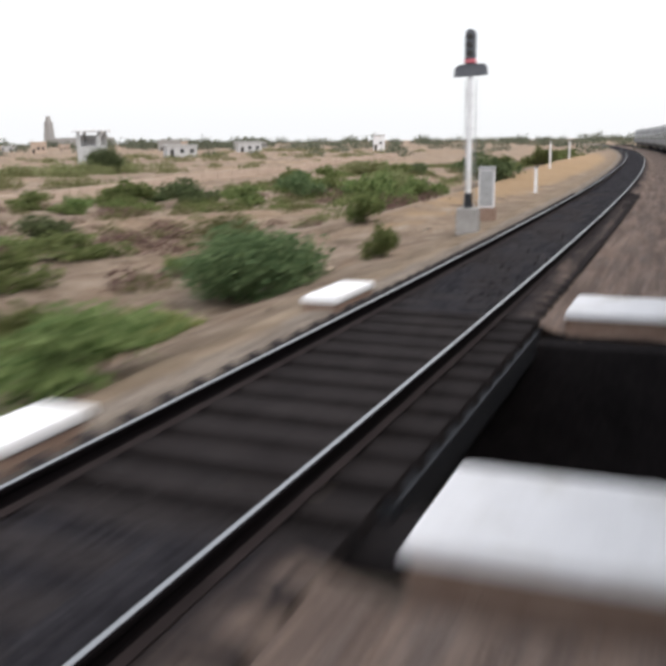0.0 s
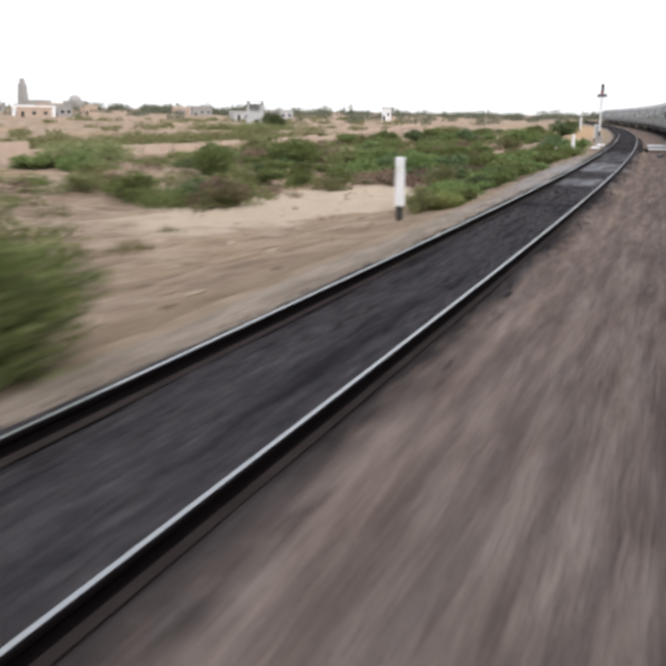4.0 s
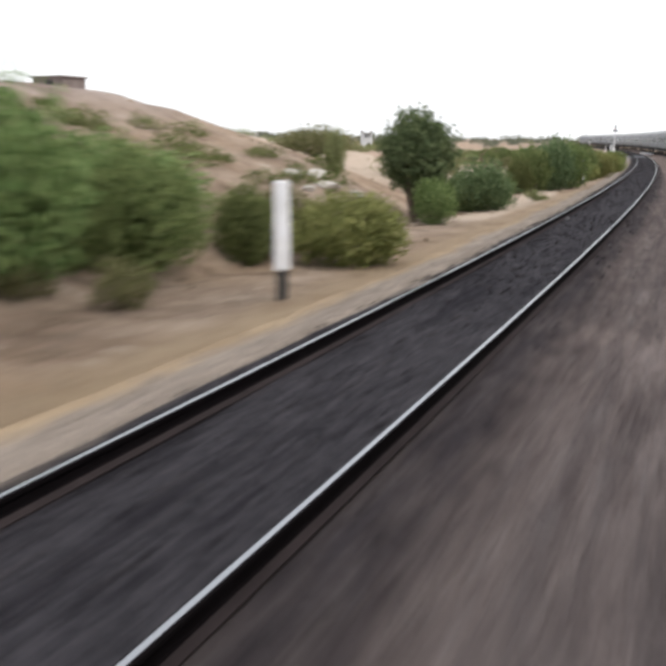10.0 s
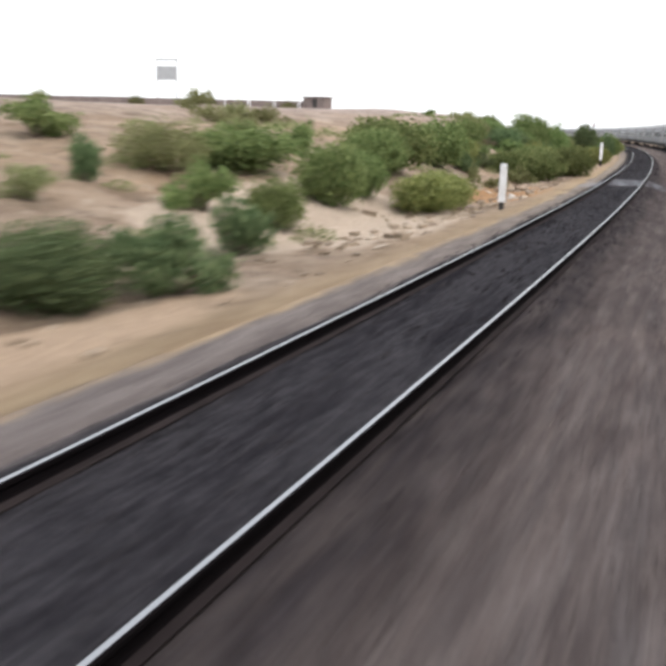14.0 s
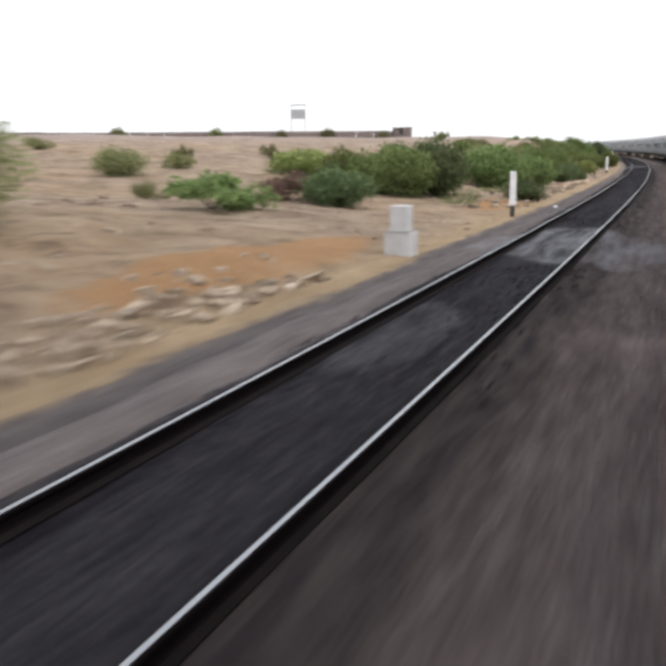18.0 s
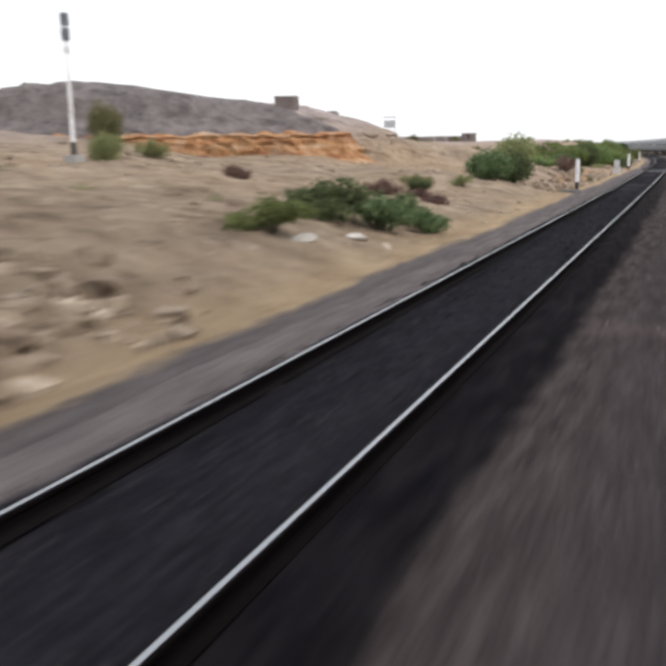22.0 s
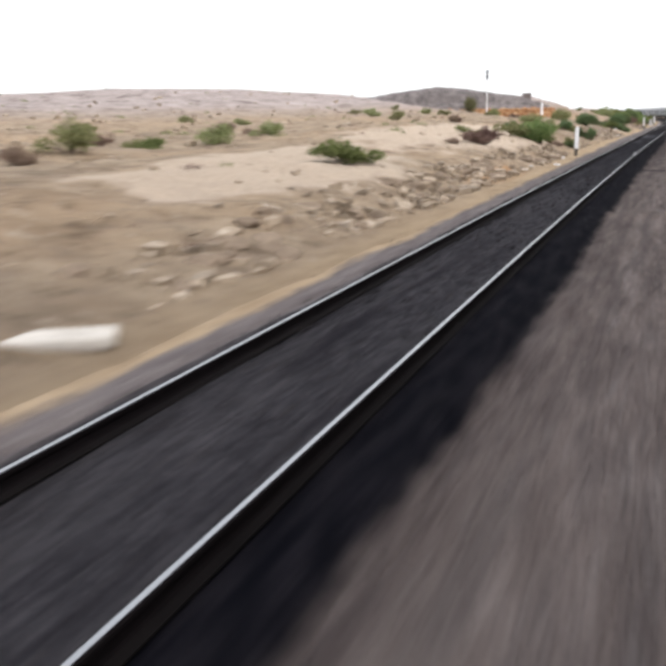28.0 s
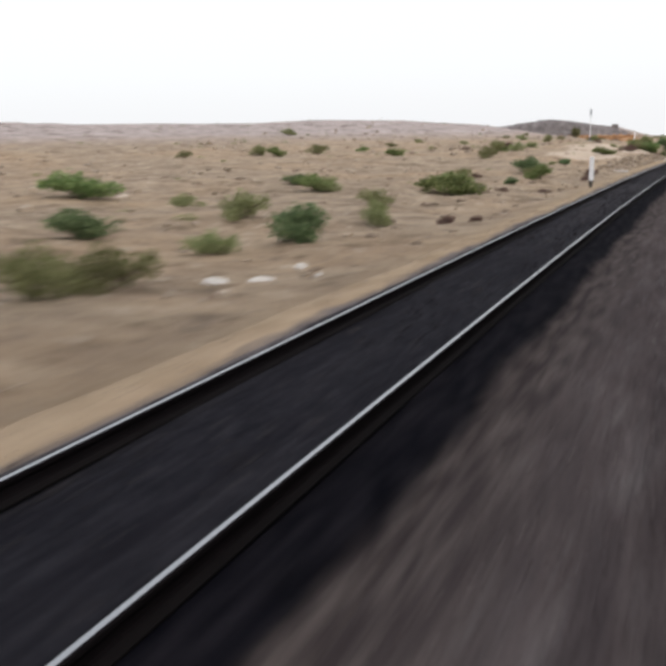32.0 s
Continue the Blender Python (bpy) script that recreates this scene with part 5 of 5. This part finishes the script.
# the sandy slope
grow([("G", -156.9, 8.8, 2.8, 2), ("G", -156.1, 9, 2.8, 2.9), ("O", -155.5, 6.6, 0.9, 0.8), ("G", -155.3, 7, 2.4, 2.9), ("D", -155.1, 8.4, 2.2, 2.6), ("O", -154.7, 5.2, 1, 0.8),
      ("G", -154.3, 17.6, 1.2, 0.5), ("G", -153.5, 6.9, 1.5, 1.9), ("O", -152.6, 9, 1.3, 1.8), ("G", -152.2, 6.5, 2.3, 2.2), ("O", -152.1, 14.8, 3.1, 0.9), ("G", -151, 7.7, 2.9, 1.7),
      ("P", -149.9, 8.3, 1, 1.2), ("G", -148.9, 6.1, 1.3, 1.7), ("P", -148.5, 3.9, 2.2, 1.5), ("D", -148.3, 8.3, 0.9, 0.8), ("O", -147.3, 6.2, 2.3, 1.5), ("G", -139.2, 4.6, 1.3, 1.4), ("O", -130.5, 12.2, 3.4, 1.3),
      ("O", -135.4, 9.3, 0.8, 1.6), ("G", -130.3, 5.7, 2, 1.3), ("D", -130.3, 5, 2.3, 1.9), ("G", -127.8, 5, 1.6, 1.5)])
# the sandy slope
grow([("O", -125.7, 8.9, 3, 2.1), ("O", -125.1, 3.7, 0.9, 0.5), ("O", -121, 15.6, 1.8, 0.8), ("O", -119.7, 8.4, 0.7, 0.4), ("G", -118.6, 5.5, 1.5, 1.8), ("G", -117.2, 5, 1.8, 2.4),
      ("D", -115.8, 4.2, 2.2, 2.7), ("G", -114.6, 3.3, 1.6, 2.5)])
# the green hill
grow([("G", -211.6, 7.2, 1.4, 1.3), ("O", -209.2, 12.1, 2.5, 1.4), ("G", -208.8, 17, 2.2, 1.2), ("G", -206.7, 7.6, 2, 1.9), ("G", -206.1, 11.1, 3.3, 1.4), ("G", -203.9, 7.6, 1.6, 1.5),
      ("P", -203.7, 5.4, 2.1, 1.2), ("P", -201.9, 5.1, 1.7, 1.2), ("G", -199.1, 8.6, 2.3, 1.8), ("G", -199.1, 11.9, 1.8, 1.2), ("G", -196.4, 9.1, 3.5, 2.1), ("O", -190.6, 10.1, 2.1, 0.8),
      ("O", -188.6, 7, 0.7, 0.9), ("G", -188.2, 9.1, 3.2, 2.2), ("O", -187.2, 6.4, 0.8, 0.5), ("O", -186.5, 23.5, 1.7, 1.1), ("D", -185, 8.3, 1.5, 1), ("O", -184.7, 6.4, 1, 0.5),
      ("P", -184.1, 8.6, 1.4, 1.7), ("O", -180.9, 13, 1.3, 0.7), ("O", -180.4, 6, 1.7, 0.9), ("D", -179.9, 8.5, 1.6, 0.7)])
# the green hill
grow([("G", -178.4, 9.8, 2.4, 2), ("G", -178.1, 6.2, 4, 1.8), ("G", -176.9, 8.9, 1, 0.8), ("P", -174.2, 8, 1.8, 0.7), ("G", -174.1, 3.8, 2.7, 1.9), ("G", -173.2, 6.3, 2.8, 2),
      ("P", -171.7, 5.1, 1.5, 1.1), ("G", -171.7, 6.9, 1.6, 1.7), ("P", -167.3, 6.9, 2, 1.9), ("B", -166.9, 10.3, 1.2, 0.5), ("O", -166.3, 11.7, 2.3, 1.3), ("D", -166.1, 9.4, 2.4, 1.6),
      ("G", -166, 5.7, 1.8, 1.9), ("D", -163.5, 9.7, 3, 1.4), ("O", -160.6, 5, 1.2, 0.6)])
# the end of the green hill
grow([("O", -286.1, 11.6, 3.5, 2.6), ("G", -274, 11.1, 2.9, 1.1), ("O", -271.7, 15.1, 1.2, 0.6), ("D", -266.5, 9.8, 2.4, 1.5), ("B", -266.2, 11.9, 2.2, 1.1), ("G", -259, 12.8, 3.2, 1),
      ("G", -258.8, 9.3, 2.9, 2.3), ("O", -258.6, 24.9, 2.9, 1.5), ("G", -256.7, 10.4, 3.5, 2.2), ("D", -256.6, 8.3, 2.8, 2.7), ("D", -255.1, 4.1, 1.6, 0.8), ("O", -253.6, 9.9, 2.1, 2.1),
      ("O", -252.4, 24.8, 2.2, 0.9), ("O", -252.3, 13.3, 3.9, 1.6), ("D", -253.8, 4.5, 1.6, 1), ("P", -251.7, 17.3, 3.1, 1.4), ("O", -245.8, 28.2, 1.5, 0.9),
      ("O", -245.7, 39.8, 1.8, 0.9), ("G", -242.5, 8, 3.6, 2.7), ("O", -240.7, 23.9, 1.5, 1.1), ("G", -236.3, 6.6, 3, 2.2), ("G", -232.3, 10.6, 3.2, 2.2), ("D", -236.9, 15.9, 2.5, 1.8), ("G", -254.1, 13.9, 2.1, 2)])
# the end of the green hill
grow([("O", -239.1, 9.7, 2.5, 2.1), ("D", -226.4, 7.4, 2.1, 1.4), ("P", -220.1, 12, 2.3, 1.6), ("D", -225, 11, 1.9, 1), ("D", -222.0, 6.3, 2.3, 1.3), ("D", -220.3, 5.1, 1.9, 1.2), ("O", -216.3, 11.4, 1.1, 0.8), ("D", -216, 6, 1.3, 1.2),
      ("D", -212.8, 12.3, 0.8, 1.2), ("G", -212.6, 8.9, 1.8, 1.2)])
# below the mesa
grow([("O", -358.8, 32.9, 2.2, 1), ("D", -359, 6.6, 1.3, 0.9), ("D", -357.8, 7.6, 2, 1.5), ("G", -349.4, 5.6, 2, 0.7), ("D", -344.1, 6.3, 2.1, 1), ("O", -353.5, 11, 2.3, 1.6),
      ("D", -343.2, 5.2, 1.8, .95), ("D", -341.8, 4.2, 1.1, 0.7), ("D", -340.9, 5.2, 1.2, 0.8), ("D", -340.9, 4.2, 0.8, 0.4), ("B", -335.8, 5.5, 0.9, 0.3), ("B", -332.4, 8.6, 1.5, 0.5),
      ("B", -331.9, 7.2, 0.9, 0.3), ("O", -329.3, 23.7, 1.7, 1.4), ("D", -328, 8.4, 1.3, 0.5), ("O", -327.1, 8.7, 1.5, 0.4), ("O", -325.3, 7.1, 1.1, 0.5), ("O", -322.3, 25.5, 1.9, 1),
      ("O", -321.7, 29, 2, 2.2), ("D", -320.2, 6.8, 2.5, 1.5), ("D", -317.5, 6.1, 1.8, 1.6), ("O", -300.1, 3.8, 0.6, 0.3)])
# below the mesa
grow([("D", -298.3, 7.6, 1, 0.5), ("O", -297.2, 4.9, 0.7, 0.7), ("B", -296.2, 6, 1.6, 1.2)])
# the bare bank
grow([("D", -468.2, 8.7, 1.9, 1), ("B", -468, 4.5, 0.8, 0.5), ("O", -457.8, 9, 0.7, 0.3), ("D", -456.2, 8.2, 0.9, 0.4),       ("O", -452.3, 15.7, 1.8, 0.9), ("O", -450.9, 39.6, 1.7, 1), ("O", -446, 35.2, 2.1, 0.8), ("G", -438, 7.5, 2, 0.7), ("O", -424.8, 45.1, 1.6, 0.7), ("B", -420.8, 7.8, 1.1, 0.2),
      ("B", -419.8, 6.9, 1.5, 0.6), ("B", -416.6, 7, 1.4, 1), ("O", -409.9, 9.8, 1, 0.4), ("O", -409.7, 8.6, 1.3, 0.4), ("O", -407.7, 6.9, 2.6, 0.8), ("G", -407.2, 5.7, 2.2, 1.3),
      ("B", -407.1, 5.7, 0.5, 0.4), ("O", -405.9, 6.6, 1.5, 0.7), ("O", -402.9, 5.7, 1.2, 0.7), ("B", -401.7, 5.1, 1, 0.3)])
# the bare bank
grow([("D", -400.2, 4.3, 0.9, 0.4), ("O", -399.8, 4.4, 0.8, 0.6), ("D", -399.6, 8.5, 1.1, 0.8), ("B", -395, 14, 0.8, 0.5), ("B", -394.7, 13.8, 0.7, 0.5), ("O", -393.3, 64.7, 2.5, 1),
      ("D", -388, 4.1, 0.9, 1), ("D", -387.9, 4.9, 0.8, 0.8), ("O", -381, 8.1, 1.3, 0.5), ("O", -377.9, 10.3, 3.1, 0.9), ("D", -376.7, 7.6, 1.3, 0.9), ("O", -376.1, 6.9, 1.1, 0.6)])
# the bare slope at the far end
grow([("O", -522.4, 7.0, 1.5, .85), ("O", -521, 6.7, 1.9, .8), ("O", -512.9, 9, 1.4, 0.6), ("D", -512.6, 13.6, 2, 0.8), ("D", -511.2, 7.1, 1.5, 1), ("O", -507.1, 11.1, 1.7, 0.9),
      ("O", -506.1, 6.6, 1, 0.7), ("O", -501.3, 8.3, .8, .5), ("B", -504.4, 4.7, .6, .25), ("B", -503.9, 3.8, .5, .2), ("G", -499.8, 23.6, 3.3, 1.1), ("O", -498, 9.6, 1.4, 0.6), ("G", -491.9, 15.1, 1.8, 0.8), ("O", -491.8, 14.4, 1.3, 0.7),
      ("G", -489.7, 8.6, 3, 0.95), ("D", -489.1, 17.1, 1.6, 0.5), ("D", -487.7, 8.3, 0.6, 0.6), ("B", -486.4, 4.5, 0.7, 0.2), ("B", -485.8, 6.8, 0.6, 0.2), ("O", -484.6, 9.5, 1.6, 0.7),
      ("D", -482.8, 7, 0.7, 0.4), ("G", -480.9, 11.3, 1.7, 0.5), ("G", -479.6, 6, 1.4, 0.8), ("O", -479.4, 10.9, 1.8, 0.6)])
# the bare slope at the far end
grow([("B", -477.9, 10.2, 0.7, 0.3), ("B", -475, 3.9, 0.6, 0.2), ("B", -473.2, 4.1, 0.4, 0.2), ("B", -470.8, 4.4, 0.7, 0.2), ("O", -470.2, 8, 1.4, 0.6)])
for p, n, high in ((-104, 49, 2.0), (-108.5, 60, 2.4), (-113, 69, 1.8), (-118, 82, 2.3), (-127, 100, 2.4)):
    plant("grey", p, n, high * 1.3, high)
plant("tree", -138.2, 5.5, 2.1, 3.35)


def scatter(kind_, count, p0, p1, n0, n1, w0, w1, flat=.42):
    done = 0
    while done < count:
        p, n = g.uniform(p0, p1), g.uniform(n0, n1)
        if noise.noise(Vector((p / 11, n / 7, 4.4))) < -.12 or 33 < n < 41 and p > -75:
            continue
        wide = g.uniform(w0, w1)
        plant(kind_, p, n, wide, wide * flat * g.uniform(.8, 1.25))
        done += 1


for i in range(20):
    plant("low", -36 + i * 2.0 + g.uniform(-.8, .8), g.uniform(3.6, 4.6), g.uniform(1.0, 1.8), g.uniform(.5, .8))
for i in range(10):
    plant("low", -27 + i * 1.9 + g.uniform(-.5, .5), g.uniform(3.6, 4.5), g.uniform(1.5, 2.2), g.uniform(.6, .85))
scatter("low", 14, -22, 6, 7, 15, 1.6, 2.6, .4)
scatter("low", 40, -46, 46, 15, 32, 1.4, 2.6, .38)
scatter("low", 30, 30, 130, 7, 34, 1.8, 3.4)
scatter("olive", 16, -50, 60, 12, 32, 1.5, 2.8)
scatter("dry", 12, -46, 20, 12, 30, 1.8, 3.2)
scatter("low", 6, -180, -150, 8, 13, 1.5, 2.6, .55)
scatter("big", 5, -165, -150, 8, 12, 1.6, 2.4, .6)
scatter("big", 10, -245, -215, 9, 14, 1.6, 2.4, .5)
scatter("olive", 12, -260, -180, 11, 20, 1.3, 2.2)
scatter("olive", 18, -540, -330, 14, 46, 1.2, 2.2)
scatter("low", 4, -540, -420, 18, 40, 1.2, 2.0)
scatter("dry", 8, -520, -290, 8, 30, 1.0, 1.8)


def scrub_field(name, spots, leaves, leaf, material, label, flat=.6):
    """Many small clumps of leaves, too many to count."""
    r = np.random.default_rng(len(spots) + leaves)
    out = []
    for x, y, z, rad in spots:
        d = r.normal(size=(leaves, 3))
        d /= np.linalg.norm(d, axis=1)[:, None]
        d[:, 2] = abs(d[:, 2])
        k = rad * (r.uniform(.1, 1, leaves) ** .4) * (1 + .3 * np.sin(d[:, 0] * 4 + x) * np.cos(d[:, 1] * 5 + y))
        c = np.array((x, y, z)) + d * k[:, None] * np.array((1, 1, flat))
        a = r.normal(size=(leaves, 3))
        a /= np.linalg.norm(a, axis=1)[:, None]
        b = np.cross(a, r.normal(size=(leaves, 3)))
        b /= np.linalg.norm(b, axis=1)[:, None]
        a, b = a * leaf * rad, b * leaf * rad * .6
        out.append(np.stack([c - a, c - b, c + a, c + b], 1).reshape(-1, 3))
    v = np.concatenate(out)
    me = bpy.data.meshes.new(name)
    me.vertices.add(len(v))
    me.vertices.foreach_set("co", v.ravel())
    me.loops.add(len(v))
    me.loops.foreach_set("vertex_index", np.arange(len(v)))
    me.polygons.add(len(v) // 4)
    me.polygons.foreach_set("loop_start", np.arange(0, len(v), 4))
    me.materials.append(material)
    me.update(calc_edges=True)
    return tagged(new(name, me), label, "scrub", kind="stuff")


def field(count, p0, p1, n0, n1, r0, r1, gate=-.1, seed=1):
    rr, out = random.Random(seed), []
    while len(out) < count:
        p, n = rr.uniform(p0, p1), rr.uniform(n0, n1)
        if noise.noise(Vector((p / 13, n / 8, seed * 1.7))) < gate or (33.8 < n < 39.5 and p > -75):
            continue
        x, y = spot(p, n)
        out.append((float(x), float(y), ground_z(p, n) - .05, rr.uniform(r0, r1)))
    return out


scrub_field("green_scrub", field(460, -48, 130, 11, 36, .4, 1.15, 0.0, 1), 300, .062, GREEN, "low green scrub spread over the plain")
scrub_field("olive_scrub", field(300, -75, 150, 9, 36, .4, 1.1, -.05, 2), 200, .08, OLIVE, "thin olive scrub spread over the plain")
scrub_field("dry_scrub", field(150, -60, 60, 7, 34, .4, 1.1, 0, 3), 220, .07, DRY, "dry brown scrub spread over the plain")
scrub_field("hedge_scrub", field(330, -92, 70, 40.5, 56, .9, 1.9, -.25, 4), 320, .065, OLIVE, "dense green scrub behind the boundary wall", .75)
scrub_field("plain_scrub", field(260, -70, 300, 48, 118, .7, 2.2, .02, 5), 200, .085, OLIVE, "scattered scrub on the far plain")
scrub_field("slope_scrub", field(170, -185, -135, 8, 14.5, .35, .85, 0.0, 6), 280, .075, GREEN, "green scrub covering the hill slope")
scrub_field("slope_olive_scrub", field(190, -262, -122, 6, 18, .3, .75, -.05, 7), 200, .08, OLIVE, "olive scrub on the hill slope")
scrub_field("hill_scrub", field(330, -545, -285, 6, 110, .15, .5, 0, 8), 110, .10, OLIVE, "small sparse scrub tufts on the bare hills")
scrub_field("hill_dry_tufts", field(420, -545, -270, 4.2, 60, .1, .38, -.05, 9), 80, .11, DRY, "dry brown tufts on the bare hills")
scrub_field("wall_foot_scrub", field(60, -75, -35, 30, 36, .5, 1.0, -.4, 14), 200, .08, DRY, "dry brown scrub below the boundary wall", .5)
scrub_field("lookout_scrub", field(46, 84, 104, 57, 70, 1.1, 2.0, -.6, 15), 320, .065, OLIVE, "dense scrub in front of the lookout house", .8)
rr = random.Random(12)
far_spots = []
for i in range(230):
    a, d = radians(rr.uniform(-8, 62)), rr.uniform(260, 1000)
    far_spots.append((-math.sin(a) * d, -60 + math.cos(a) * d, -1.6, rr.uniform(2.2, 3.6) * (.6 + d / 600)))
for i in range(70):
    a, d = radians(rr.uniform(23.2, 30.2)), rr.uniform(560, 680)
    far_spots.append((-math.sin(a) * d, -60 + math.cos(a) * d, -1.6, rr.uniform(4.5, 8.0)))
for i in range(120):
    a, d = radians(rr.uniform(-4, 60)), rr.uniform(800, 1300)
    far_spots.append((-math.sin(a) * d, -60 + math.cos(a) * d, -1.8, rr.uniform(6, 11)))
scrub_field("far_trees", far_spots, 150, .11, FARGREEN, "far belt of haze-greyed trees along the horizon", .8)
cap_stones()


# ---- litter ----
def litter(p, n, z, r, label, cover=None):
    bm = bmesh.new()
    bmesh.ops.create_icosphere(bm, subdivisions=2, radius=r)
    for v in bm.verts:
        k = 1 + .7 * noise.noise(v.co * (2.2 / r) + Vector((p, n, 0)))
        v.co = Vector((v.co.x * k * 1.3, v.co.y * k, max(-.2 * r, v.co.z * k * .6)))
    ob = new("litter_bag", bpy.data.meshes.new("litter_bag"))
    bm.to_mesh(ob.data)
    bm.free()
    ob.data.materials.append(cover or WHITEWASH)
    ob.matrix_basis = stand(p, n, z, p * 37 % 360)
    tagged(ob, label, "litter", "litter beside the track")


litter(-410.2, -.62, -.16, .075, "crumpled white plastic bag on the ballast")
litter(-412.6, 3.25, -.27, .10, "small white plastic scrap on the verge")
litter(-419.0, 2.75, -.33, .12, "small white plastic scrap on the verge")
lump = new("rock", DARKROCKS[0])
lump.matrix_basis = stand(-478.3, -2.3, -.37, 30, .11)
tagged(lump, "small dark stone on the earth between the tracks", "rock")
litter(-259.5, 2.2, -.33, .09, "small white plastic scrap beside the track")
litter(-138.5, .70, -.14, .06, "small greyish scrap lying on the dark ballast", GREYSLAB)
litter(-144.8, -1.05, -.23, .08, "small greyish scrap lying on the dark ballast", GREYSLAB)
